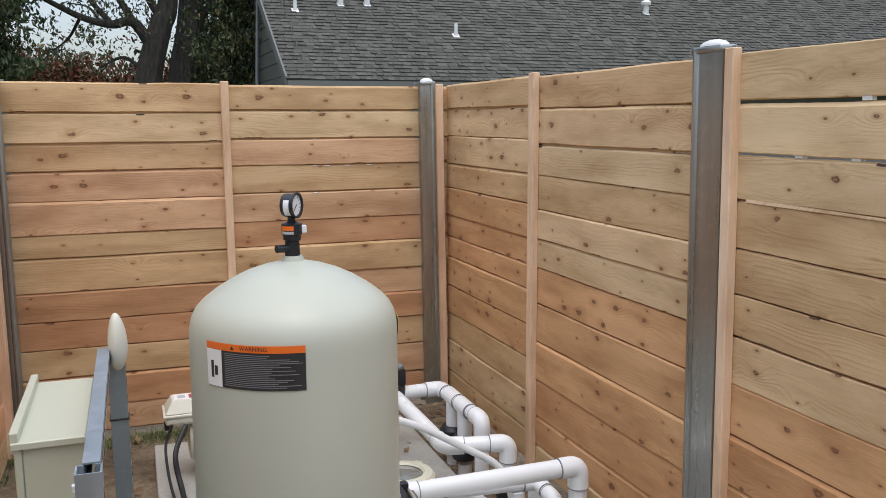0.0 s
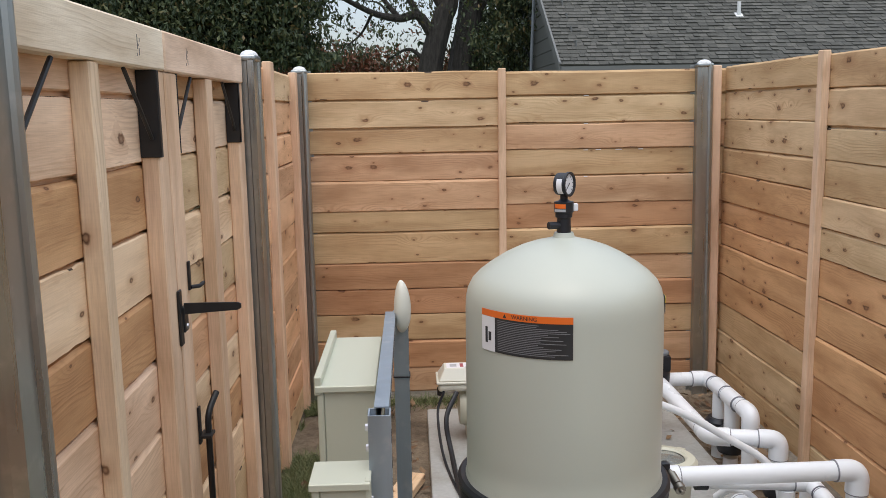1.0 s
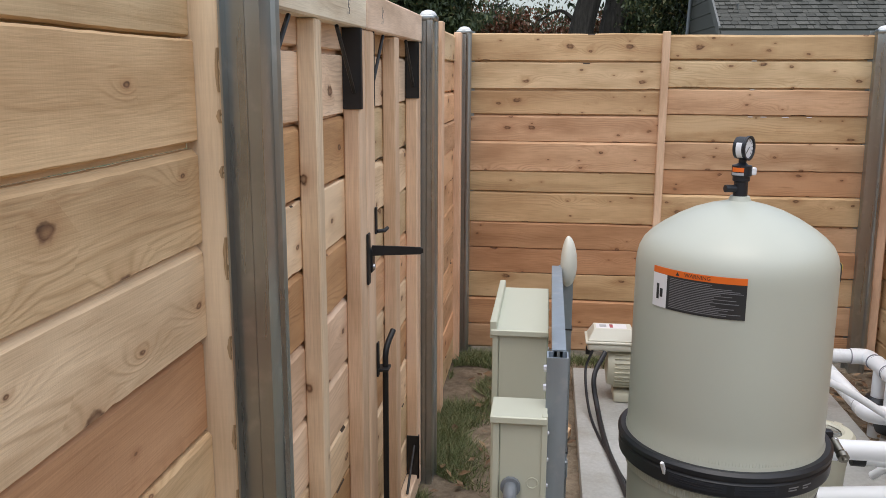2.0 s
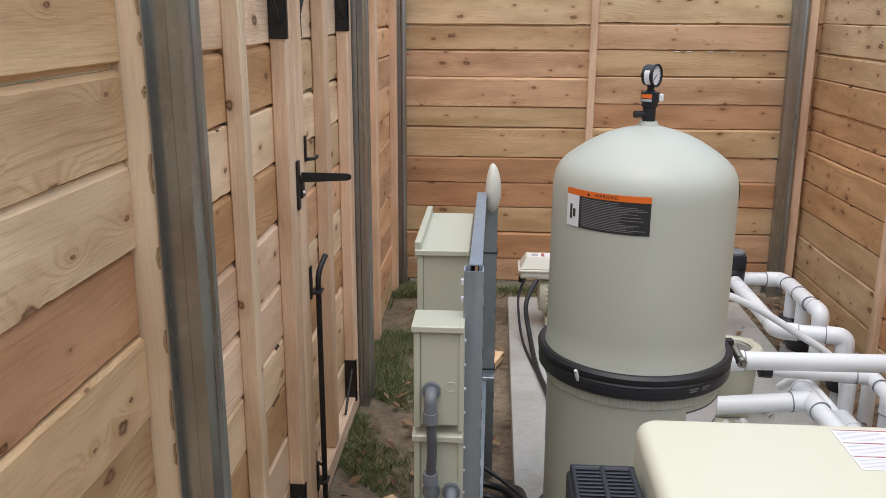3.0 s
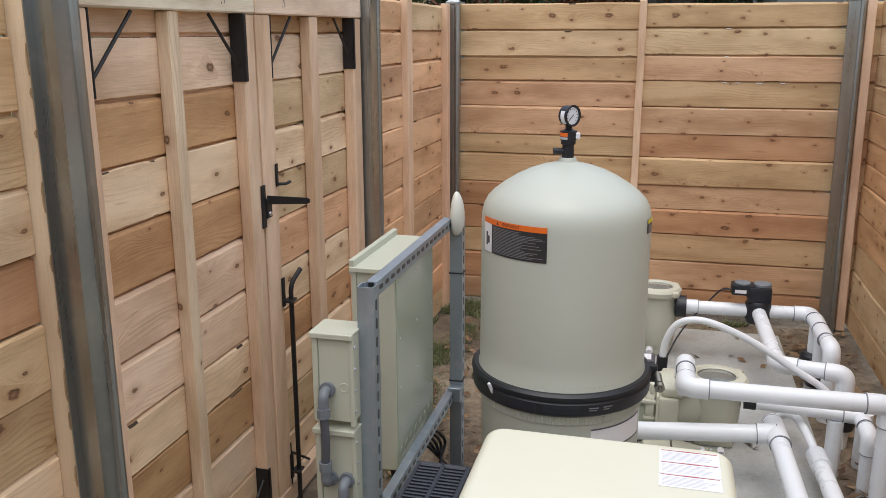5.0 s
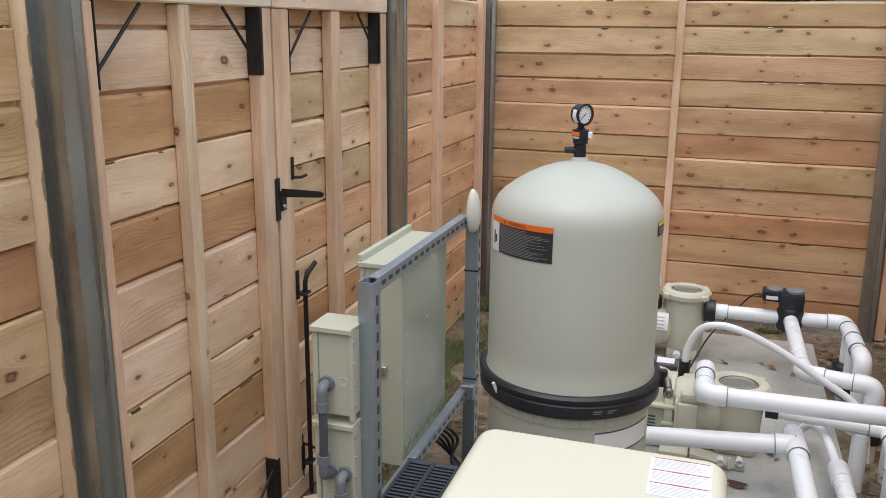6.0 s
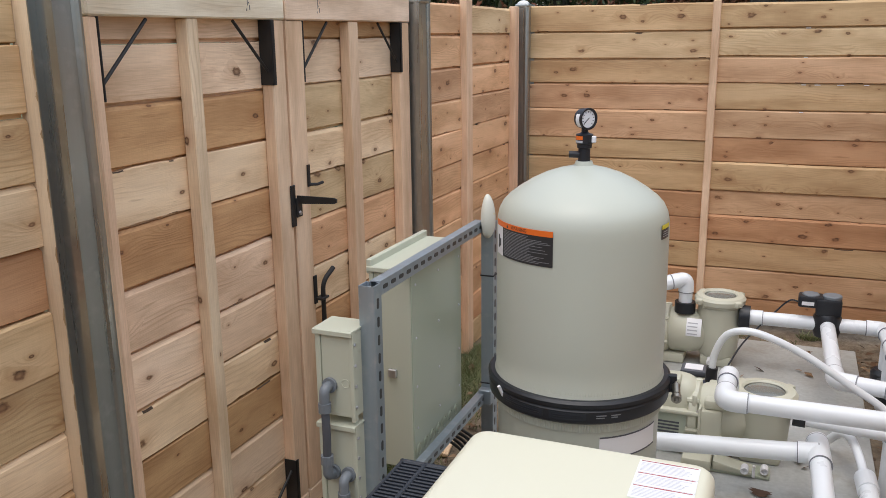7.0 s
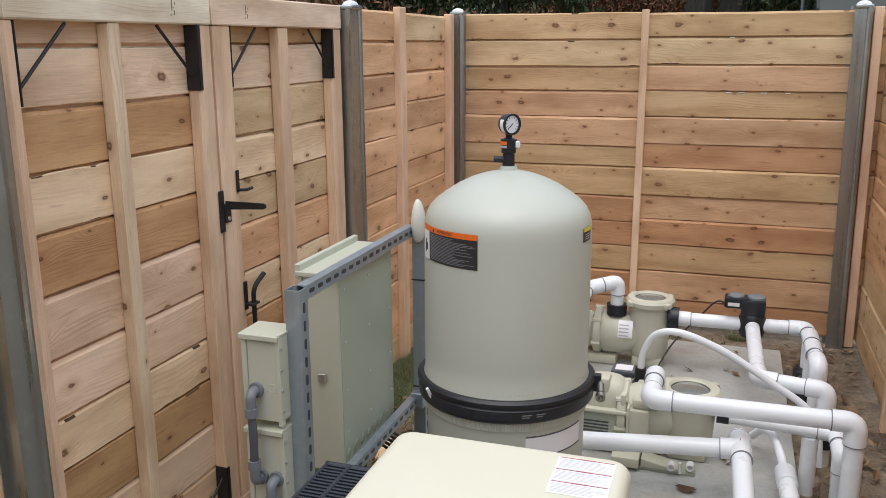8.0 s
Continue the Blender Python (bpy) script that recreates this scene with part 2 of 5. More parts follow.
def dirt_mat():
    m, t, b = nodes_of("bare_dirt", 0.95)
    v = mapped(t, (1, 1, 1), False)
    n1 = tex_noise(t, v, 2.0, 8.0, 0.65)
    n2 = tex_noise(t, v, 28.0, 6.0, 0.7)
    n3 = tex_noise(t, v, 0.12, 3.0)
    col = ramp(t, n1, [(0.28, (0.085, 0.064, 0.043)), (0.48, (0.185, 0.146, 0.103)), (0.60, (0.26, 0.212, 0.153)), (0.75, (0.36, 0.305, 0.23))])
    col = mix(t, 0.7, col, ramp(t, n2, [(0.32, (0.42, 0.38, 0.34)), (0.62, (1.2, 1.2, 1.2))]), "MULTIPLY")
    sp = t.nodes.new("ShaderNodeTexCoord")
    sx = t.nodes.new("ShaderNodeSeparateXYZ")
    t.links.new(sp.outputs["Object"], sx.inputs[0])
    wob = maths(t, "MULTIPLY", maths(t, "SUBTRACT", n1, 0.5), 0.9)
    dx = maths(t, "SUBTRACT", maths(t, "ABSOLUTE", maths(t, "SUBTRACT", sx.outputs["X"], 0.5)), 1.25)
    dy = maths(t, "SUBTRACT", maths(t, "ABSOLUTE", maths(t, "SUBTRACT", sx.outputs["Y"], 1.9)), 2.85)
    away = maths(t, "ADD", maths(t, "MAXIMUM", dx, dy), wob)
    lawn = ramp(t, n1, [(0.3, (0.055, 0.065, 0.025)), (0.55, (0.10, 0.115, 0.045)), (0.75, (0.17, 0.15, 0.075))])
    col = mix(t, ramp(t, away, [(0.02, (0, 0, 0)), (0.25, (1, 1, 1))]), col, lawn)
    t.links.new(col, b.inputs["Base Color"])
    bump(t, b, n2, 0.8, 0.012)
    return m


concrete = concrete_mat()
dirt = dirt_mat()


def shingle_mat():
    m, t, b = nodes_of("asphalt_shingle", 0.92)
    gi = t.nodes.new("ShaderNodeNewGeometry")
    v = mapped(t, (1, 1, 1), False)
    n2 = tex_noise(t, v, 45.0, 4.0)
    col = ramp(t, gi.outputs["Random Per Island"], [(0.0, (0.060, 0.060, 0.052)), (0.5, (0.080, 0.080, 0.070)), (1.0, (0.106, 0.104, 0.091))])
    col = mix(t, 0.6, col, ramp(t, n2, [(0.3, (0.6, 0.6, 0.6)), (0.7, (1.25, 1.25, 1.25))]), "MULTIPLY")
    t.links.new(col, b.inputs["Base Color"])
    return m


shingle = shingle_mat()


def leaf_mat(name, stops):
    m, t, b = nodes_of(name, 0.6)
    gi = t.nodes.new("ShaderNodeNewGeometry")
    t.links.new(ramp(t, gi.outputs["Random Per Island"], stops), b.inputs["Base Color"])
    b.inputs["Subsurface Weight"].default_value = 0.0
    return m


oak_leaf = leaf_mat("oak_leaf", [(0.0, (0.026, 0.044, 0.020)), (0.5, (0.055, 0.080, 0.034)), (0.85, (0.10, 0.115, 0.042)), (1.0, (0.13, 0.09, 0.03))])
red_leaf = leaf_mat("autumn_leaf", [(0.0, (0.14, 0.05, 0.026)), (0.5, (0.23, 0.085, 0.04)), (0.8, (0.09, 0.06, 0.025)), (1.0, (0.05, 0.05, 0.02))])
dead_leaf = leaf_mat("dead_leaf", [(0.0, (0.07, 0.035, 0.018)), (0.5, (0.16, 0.085, 0.04)), (1.0, (0.30, 0.20, 0.11))])
grass_blade = leaf_mat("grass_blade", [(0.0, (0.075, 0.105, 0.035)), (0.6, (0.16, 0.195, 0.075)), (1.0, (0.32, 0.29, 0.15))])


def bark_mat():
    m, t, b = nodes_of("bark", 0.95)
    v = mapped(t, (9, 9, 1.6), False)
    n = tex_noise(t, v, 3.0, 8.0, 0.7)
    t.links.new(ramp(t, n, [(0.3, (0.022, 0.020, 0.018)), (0.7, (0.085, 0.076, 0.066))]), b.inputs["Base Color"])
    bump(t, b, n, 0.9, 0.03)
    return m


bark = bark_mat()


# ---- mesh helpers ----
def bm_box(x0, x1, y0, y1, z0, z1, bevel=0.0, seg=1, bm=None):
    bm = bm or bmesh.new()
    r = bmesh.ops.create_cube(bm, size=1.0)
    for v in r["verts"]:
        v.co = Vector(((x0 + x1) / 2 + v.co.x * (x1 - x0), (y0 + y1) / 2 + v.co.y * (y1 - y0), (z0 + z1) / 2 + v.co.z * (z1 - z0)))
    if bevel:
        es = list({e for v in r["verts"] for e in v.link_edges})
        bmesh.ops.bevel(bm, geom=es, offset=bevel, segments=seg, profile=0.5, affect="EDGES")
    return bm


def bm_lathe(profile, n=48, at=(0, 0, 0), m=None):
    bm = bmesh.new()
    rings = []
    for r, z in profile:
        if r < 1e-6:
            rings.append([bm.verts.new((0, 0, z))])
        else:
            rings.append([bm.verts.new((r * math.cos(2 * math.pi * k / n), r * math.sin(2 * math.pi * k / n), z)) for k in range(n)])
    for a, b in zip(rings, rings[1:]):
        for k in range(n):
            q = [a[k % len(a)], a[(k + 1) % n % len(a)], b[(k + 1) % n % len(b)], b[k % len(b)]]
            u = list(dict.fromkeys(q))
            if len(u) >= 3:
                try:
                    bm.faces.new(u)
                except ValueError:
                    pass
    if m is not None:
        bm.transform(m)
    bmesh.ops.translate(bm, verts=bm.verts, vec=at)
    bmesh.ops.recalc_face_normals(bm, faces=bm.faces)
    return bm


def rounded_path(pts, fillet, steps=8):
    pts = [Vector(p) for p in pts]
    out = [pts[0]]
    for a, b, c in zip(pts, pts[1:], pts[2:]):
        d1, d2 = (a - b), (c - b)
        f = min(fillet, d1.length * 0.49, d2.length * 0.49)
        p, q = b + d1.normalized() * f, b + d2.normalized() * f
        for k in range(steps + 1):
            u = k / steps
            out.append(p * (1 - u) ** 2 + b * (2 * u * (1 - u)) + q * u ** 2)
    out.append(pts[-1])
    return out


def bm_tube(path, r, n=20, bm=None, caps=True, radii=None):
    bm = bm or bmesh.new()
    path = [Vector(p) for p in path]
    rings, up = [], None
    for k, p in enumerate(path):
        d = (path[min(k + 1, len(path) - 1)] - path[max(k - 1, 0)]).normalized()
        if up is None:
            up = d.orthogonal().normalized()
        up = (up - d * up.dot(d)).normalized()
        w = d.cross(up)
        rr = radii[k] if radii else r
        rings.append([bm.verts.new(p + (up * math.cos(2 * math.pi * j / n) + w * math.sin(2 * math.pi * j / n)) * rr) for j in range(n)])
    for a, b in zip(rings, rings[1:]):
        for j in range(n):
            bm.faces.new((a[j], a[(j + 1) % n], b[(j + 1) % n], b[j]))
    if caps:
        bm.faces.new(rings[0][::-1])
        bm.faces.new(rings[-1])
    return bm


def smooth_curve(pts, per=8):
    """A Catmull-Rom line through a few points."""
    p = [Vector(q) for q in pts]
    p = [p[0] * 2 - p[1]] + p + [p[-1] * 2 - p[-2]]
    out = []
    for a, b, c, d in zip(p, p[1:], p[2:], p[3:]):
        for k in range(per):
            u = k / per
            out.append(0.5 * ((2 * b) + (c - a) * u + (2 * a - 5 * b + 4 * c - d) * u * u + (3 * b - a - 3 * c + d) * u ** 3))
    out.append(p[-2])
    return out


def mesh_of(name, bm, material, smooth=35):
    me = bpy.data.meshes.new(name)
    bmesh.ops.recalc_face_normals(bm, faces=bm.faces)
    bm.to_mesh(me)
    bm.free()
    if material:
        me.materials.append(material)
    if smooth:
        me.shade_smooth()
        me.set_sharp_from_angle(angle=radians(smooth))
    return me


def part(name, bm, material, parent, label="", smooth=35):
    ob = new(name, mesh_of(name, bm, material, smooth))
    ob.parent = parent
    if label:
        tagged(ob, label)
    return ob


def thing(name, at, label, category, group="", kind=""):
    ob = new(name)
    ob.empty_display_size = 0.1
    ob.matrix_basis = Matrix.Translation(at)
    return tagged(ob, label, category, group, kind)


def shift(bm, at):
    """World-built mesh into the frame of a thing whose base is at."""
    bmesh.ops.translate(bm, verts=bm.verts, vec=-Vector(at))
    return bm


def text_mesh(words, size, depth=0.0):
    cu = bpy.data.curves.new("words", "FONT")
    cu.body, cu.size, cu.align_x, cu.align_y = words, size, "CENTER", "CENTER"
    cu.extrude = depth
    ob = bpy.data.objects.new("words", cu)
    me = bpy.data.meshes.new_from_object(ob)
    bm = bmesh.new()
    bm.from_mesh(me)
    bpy.data.objects.remove(ob)
    bpy.data.meshes.remove(me)
    bpy.data.curves.remove(cu)
    return bm


# ---- ground and slab ----
GROUND = 0.0
PAD = 0.05


def build_ground():
    xs = sorted(set([-400, -120, -40, -15, -6, -3] + [round(-1.6 + 0.09 * k, 3) for k in range(44)] + [4, 7, 15, 40, 120, 400]))
    ys = sorted(set([-400, -120, -40, -15, -6, -3] + [round(-2.0 + 0.09 * k, 3) for k in range(78)] + [7, 9, 12, 16, 25, 60, 150, 400]))
    bm = bmesh.new()
    grid = []
    for x in xs:
        row = []
        for y in ys:
            z = GROUND
            if -1.6 < x < 2.4 and -2 < y < 5:
                z += 0.022 * noise.noise((x * 2.3, y * 2.3, 0)) + 0.009 * noise.noise((x * 9, y * 9, 3)) - 0.012
            row.append(bm.verts.new((x, y, z)))
        grid.append(row)
    for a, b in zip(grid, grid[1:]):
        for k in range(len(ys) - 1):
            bm.faces.new((a[k], b[k], b[k + 1], a[k + 1]))
    ob = new("ground", mesh_of("ground", bm, dirt, 80))
    tagged(ob, "bare brown dirt with dead leaves and thin grass", "ground", kind="structure")


build_ground()
slab = new("slab", mesh_of("slab", bm_box(0.03, 1.215, 0.55, 4.27, -0.08, PAD, 0.008, 2), concrete))
tagged(slab, "stained poured concrete equipment slab", "slab", kind="structure")


# ---- fences ----
ROW_TOPS = [1.707, 1.572, 1.430, 1.297, 1.160, 1.018, 0.895, 0.742, 0.605, 0.466, 0.320, 0.165]
ROW_LAST = 0.03
ROW_LEFT = [1.707, 1.566, 1.424, 1.294, 1.154, 0.998, 0.890, 0.729, 0.588, 0.452, 0.312, 0.161]
ROW_RIGHT = [1.706, 1.577, 1.435, 1.301, 1.165, 1.021, 0.893, 0.744, 0.610, 0.472, 0.322, 0.165]
EAST_FAR = [1.710, 1.581, 1.441, 1.293, 1.166, 1.019, 0.900, 0.792, 0.636, 0.486, 0.334, 0.160]
EAST_MID = [1.704, 1.568, 1.422, 1.292, 1.150, 1.025, 0.902, 0.746, 0.582, 0.415, 0.250, 0.120]


def board_mesh(length, height, seed, lap=0.009, rough=1.0):
    """One sawn board: local x along, y thickness (0 to 0.019), z up from its bottom; wavy edges with chipped and barky notches."""
    rng = random.Random(seed)
    bm = bmesh.new()
    n = max(16, int(length / 0.018))
    a, b = rng.random() * 9, rng.random() * 9
    cup = rng.uniform(-0.002, 0.002)
    ch = rng.choice((0.003, 0.006, 0.009, 0.011))
    notch = [[0.0] * (n + 1), [0.0] * (n + 1)]
    for row in notch:
        for _ in range(int(rng.choice((0, 0, 1, 2)) * rough + 0.4)):
            c, w, d = rng.randrange(n), rng.choice((0, 0, 1, 1, 2)), rng.uniform(0.0012, 0.0034)
            for k in range(max(0, c - w), min(n, c + w) + 1):
                row[k] = max(row[k], d * (1 - abs(k - c) / (w + 1)) * rng.uniform(0.7, 1.1))
    front, back = [], []
    for k in range(n + 1):
        x = length * (k / n)
        lo = 0.0026 * noise.noise((x * 3, a, 0)) + 0.0010 * noise.noise((x * 31, a, 2)) + notch[0][k]
        hi = height + 0.0026 * noise.noise((x * 3, b, 5)) + 0.0010 * noise.noise((x * 31, b, 7)) - notch[1][k]
        bow = cup * math.sin(math.pi * k / n)
        front.append([bm.verts.new((x, -0.0005 + bow, lo + 0.0030)), bm.verts.new((x, -0.0005 + bow, hi - ch))])
        back.append([bm.verts.new((x, 0.006 + bow, lo)), bm.verts.new((x, ch * 0.8 + bow, hi)), bm.verts.new((x, 0.019 + bow, -lap)), bm.verts.new((x, 0.019 + bow, hi)),
                     bm.verts.new((x, 0.0165 + bow, -lap)), bm.verts.new((x, 0.0165 + bow, lo))])
    for k in range(n):
        f0, f1, b0, b1 = front[k], front[k + 1], back[k], back[k + 1]
        bm.faces.new((f0[0], f1[0], f1[1], f0[1]))
        top = bm.faces.new((f0[1], f1[1], b1[1], b0[1]))
        foot = bm.faces.new((b0[0], b1[0], f1[0], f0[0]))
        top.material_index = int(ch < 0.007 and min(notch[1][k], notch[1][k + 1]) > 0.0006)
        foot.material_index = int(min(notch[0][k], notch[0][k + 1]) > 0.0006)
        bm.faces.new((b0[1], b1[1], b1[3], b0[3]))
        bm.faces.new((b0[3], b1[3], b1[2], b0[2]))
        for i, j in ((2, 4), (4, 5), (5, 0)):
            bm.faces.new((b0[i], b1[i], b1[j], b0[j]))
    for f, b, flip in ((front[0], back[0], False), (front[n], back[n], True)):
        loop = [f[0], f[1], b[1], b[3], b[2], b[4], b[5], b[0]]
        bm.faces.new(loop[::-1] if flip else loop)
    return mesh_of("board", bm, None, 0)


def board_panel(parent, base, turn, length, tones, rows, last, seed, jitter=0.004, gaps=0.0062, open_rows=0):
    """A panel of horizontal boards, one object each."""
    rng = random.Random(seed)
    edges = list(rows) + [last]
    for k, (top, low) in enumerate(zip(edges, edges[1:])):
        g = rng.uniform(0.0055, 0.0095) if k < 3 else gaps * rng.uniform(0.2, 0.75)
        out = rng.uniform(0.0, 0.008)
        me = board_mesh(length, top - low - g, seed * 50 + k, 0.0002 if k < open_rows else 0.009)
        me.materials.append(TONES[tones[k % len(tones)]])
        me.materials.append(dark_bark)
        ob = new("board", me)
        ob.parent = parent
        ob.matrix_basis = pose(base[0], base[1], low + rng.uniform(-jitter, jitter) * 0.4, 0, 0, turn + rng.uniform(-0.12, 0.12)) @ pose(0, -out, 0)


def batten(parent, x0, x1, y0, y1, z0, z1, name="batten"):
    part(name, bm_box(x0, x1, y0, y1, z0, z1, 0.003, 1), stud_wood, parent)


def fence(name, label):
    ob = new(name)
    return tagged(ob, label, "fence", kind="structure")


north = fence("fence_north", "new cedar fence of horizontal boards with a vertical batten")
board_panel(north, (-0.62, 4.62), 0, 1.06, "tltppttrrtrp", ROW_LEFT, ROW_LAST, 1)
board_panel(north, (0.445, 4.62), 0, 1.17, "tlptprtprtpr", ROW_RIGHT, ROW_LAST, 2)
batten(north, 0.427, 0.465, 4.588, 4.618, 0.0, 1.712)
batten(north, -0.60, 1.50, 4.641, 4.68, 0.75, 0.84, "rail")

# small white blocks stand in for sky light through the gaps
for x, z, w in ((0.880, 1.572, 0.012), (0.880, 1.431, 0.010), (0.880, 1.2965, 0.012), (0.880, 1.160, 0.010), (0.945, 1.2965, 0.014), (1.050, 1.2965, 0.016), (1.165, 1.2965, 0.012)):
    part("spacer", bm_box(x - w, x + w, 4.6135, 4.632, z - 0.0055, z - 0.0015, 0.001), white_cap, north, "pale block painting sky light in the board gap")
east = fence("fence_east", "new cedar fence of horizontal boards beside white pipes")
EX = 1.60
EAST_ROWS = [1.705, 1.570, 1.428, 1.296, 1.158, 1.028, 0.905, 0.765, 0.612, 0.464, 0.318, 0.165]
board_panel(east, (EX, 4.616), -90, 1.081, "tlltaaaaatlt", EAST_FAR, 0.02, 3)
board_panel(east, (EX, 3.535), -90, 1.14, "tlltllaaaaal", EAST_MID, 0.02, 4)
board_panel(east, (EX, 2.39), -90, 1.25, "llltttlaaatl", EAST_ROWS, 0.02, 5, open_rows=2)
board_panel(east, (EX, 1.14), -90, 0.60, "llltttlaaatl", EAST_ROWS, 0.02, 6, open_rows=2)
batten(east, EX - 0.034, EX - 0.002, 3.505, 3.550, 0.0, 1.712)
leaning = bm_box(-0.034, -0.002, -0.019, 0.019, 0.0, 1.715, 0.003)
leaning.transform(pose(EX, 2.238, 0, -1.2, 0, 0))
part("batten", leaning, stud_wood, east)
leaning = bm_box(-0.022, 0.022, 0.0, 0.040, 0.0, 1.708, 0.003)
leaning.transform(pose(1.560, 4.568, 0, 0, -0.75, 0))
part("batten", leaning, stud_wood, east)
batten(east, EX - 0.034, EX - 0.002, 1.12, 1.16, 0.0, 1.712)

def wane(parent, x, y, top):
    """Strips of bark left along one edge of a trim board."""
    rng = random.Random(17)
    z = 0.1
    while z < top:
        n = rng.uniform(0.015, 0.075)
        bm = bmesh.new()
        k = 6
        cols = []
        for i in range(k + 1):
            w = 0.0042 * math.sin(math.pi * (i + 0.4) / (k + 0.8)) * rng.uniform(0.6, 1.2)
            zz = z + n * i / k
            cols.append([bm.verts.new((x - 0.004 - w, y - 0.0012, zz)), bm.verts.new((x - 0.0035, y - 0.0012, zz)), bm.verts.new((x + 0.0008, y + 0.003 + 0.006 * rng.random() * math.sin(math.pi * (i + 0.4) / (k + 0.8)), zz))])
        for a, b in zip(cols, cols[1:]):
            for j in range(2):
                bm.faces.new((a[j], a[j + 1], b[j + 1], b[j]))
        part("bark_strip", bm, bark_brown, parent, "brown bark edge")
        z += n + rng.uniform(0.02, 0.11)


# white blocks again for bright spots of light in the east gaps
for y, z in ((1.815, 1.568), (1.835, 1.427), (2.02, 1.427)):
    part("spacer", bm_box(EX - 0.004, EX + 0.012, y - 0.014, y + 0.014, z - 0.007, z + 0.004, 0.001), white_cap, east, "pale block painting sky light in the board gap")
# sliver of light between two boards, put in as a tapered pale strip
edge = bm_box(-0.004, 0.010, -0.28, 0.28, -0.006, 0.006, 0.001)
for v in edge.verts:
    v.co.z *= 0.45 + 0.9 * (v.co.y + 0.30)
    v.co.z += 0.004 * math.sin(v.co.y * 9)
edge.transform(pose(EX - 0.0015, 1.93, 1.294))
part("pale_edge", edge, cream_pine, east, "pale strip painting light in the board gap")
west = fence("fence_west", "new cedar fence of horizontal boards beside the gates")
WX = -0.605
WEST_ROWS = [1.697, 1.562, 1.416, 1.272, 1.129, 0.980, 0.846, 0.703, 0.560, 0.418, 0.275, 0.130]
board_panel(west, (WX, 3.20), 90, 0.56, "oopooooopooto", WEST_ROWS, 0.0, 7)
board_panel(west, (WX, 3.77), 90, 0.84, "loopooopopolo", WEST_ROWS, 0.0, 8)
NEAR_ROWS = [1.692, 1.551, 1.409, 1.269, 1.130, 0.990, 0.848, 0.706, 0.564, 0.422, 0.280, 0.140]
board_panel(west, (WX, -0.05), 90, 1.266, "lwwcrwtcwrtl", NEAR_ROWS, 0.0, 9)
batten(west, WX, WX + 0.036, 3.70, 3.775, 0.0, 1.712)
batten(west, WX, WX + 0.036, 4.44, 4.51, 0.0, 1.700)
part("batten", bm_box(WX - 0.012, WX + 0.043, 1.2175, 1.270, 0.0, 1.75, 0.004, 2), pale_stud, west, "pale pine trim")
wane(west, WX + 0.043, 1.2175, 1.70)



def steel_post(at, turn, height, label, w=0.043, lean=(0, 0), mirror=1, d=0.075):
    """A folded galvanised post: a broad face with two lips and a domed white cap."""
    ob = thing("fence_post", (at[0], at[1], 0), label, "post", "galvanised fence posts")
    ob.matrix_basis = pose(at[0], at[1], 0, lean[0], lean[1], 0) @ pose(0, 0, 0, 0, 0, turn)
    outline = [(-w, 0), (w - 0.028, 0), (w - 0.024, -0.006), (w - 0.015, -0.0085), (w - 0.006, -0.006), (w, 0.001), (w, 0.02), (w - 0.008, 0.024), (w - 0.008, d), (w + 0.012, d), (w + 0.012, d + 0.003), (w - 0.011, d + 0.003), (w - 0.011, 0.021),
               (w - 0.003, 0.018), (w - 0.003, 0.003), (-w + 0.003, 0.003), (-w + 0.003, 0.018), (-w + 0.011, 0.021), (-w + 0.011, d + 0.003),
               (-w - 0.012, d + 0.003), (-w - 0.012, d), (-w + 0.008, d), (-w + 0.008, 0.024), (-w, 0.02)]
    outline = [(x * mirror, y) for x, y in outline]
    bm = bmesh.new()
    lo = [bm.verts.new((x, y, -0.05)) for x, y in outline]
    hi = [bm.verts.new((x, y, height)) for x, y in outline]
    bm.faces.new(lo[::-1])
    bm.faces.new(hi)
    for k in range(len(outline)):
        bm.faces.new((lo[k], lo[(k + 1) % len(lo)], hi[(k + 1) % len(lo)], hi[k]))
    part("post_body", bm, galv, ob, smooth=20)
    cap = bm_box(-w - 0.0008, w + 0.0008, -0.0075, 0.052, height - 0.016, height + 0.004, 0.006, 3)
    top = bm_lathe([(0.040, 0.0), (0.038, 0.006), (0.030, 0.013), (0.016, 0.018), (0.0, 0.020)], 24)
    top.transform(Matrix.Translation((0, 0.022, height + 0.003)) @ Matrix.Diagonal((1, 0.72, 1, 1)))
    top.transform(Matrix.Diagonal((w / 0.043 * 0.94, 1, 1, 1)))
    part("cap_skirt", cap, galv, ob)
    part("cap", top, white_cap, ob, "domed white post cap")
    return ob


steel_post((1.490, 4.548), 0, 1.715, "galvanised steel fence post with white cap in the corner", 0.040, (0, -0.75))
steel_post((-0.565, 4.548), 0, 1.712, "galvanised steel fence post with white cap in the corner", 0.038)
steel_post((1.562, 2.325), -90, 1.722, "galvanised steel fence post with white cap between cedar panels", 0.066, (-1.2, 0), -1, 0.034)
steel_post((-0.522, 3.098), 90, 1.692, "galvanised steel gate post with white cap", 0.053)
steel_post((-0.508, 1.263), 90, 1.735, "broad galvanised steel gate post", 0.038, (0, 0), 1, 0.050)


# unseen fence added behind the camera, keeps low southern light off the yard
south = fence("unseen_south_fence", "unseen plain cedar fence added behind the camera to block low light")
board_panel(south, (1.63, -1.30), 180, 2.26, "tlttltatttlt", ROW_TOPS, ROW_LAST, 10)
# unseen side panels added to meet the southern fence
board_panel(east, (EX, 0.54), -90, 1.84, "llltttlaaatl", EAST_ROWS, 0.02, 11)
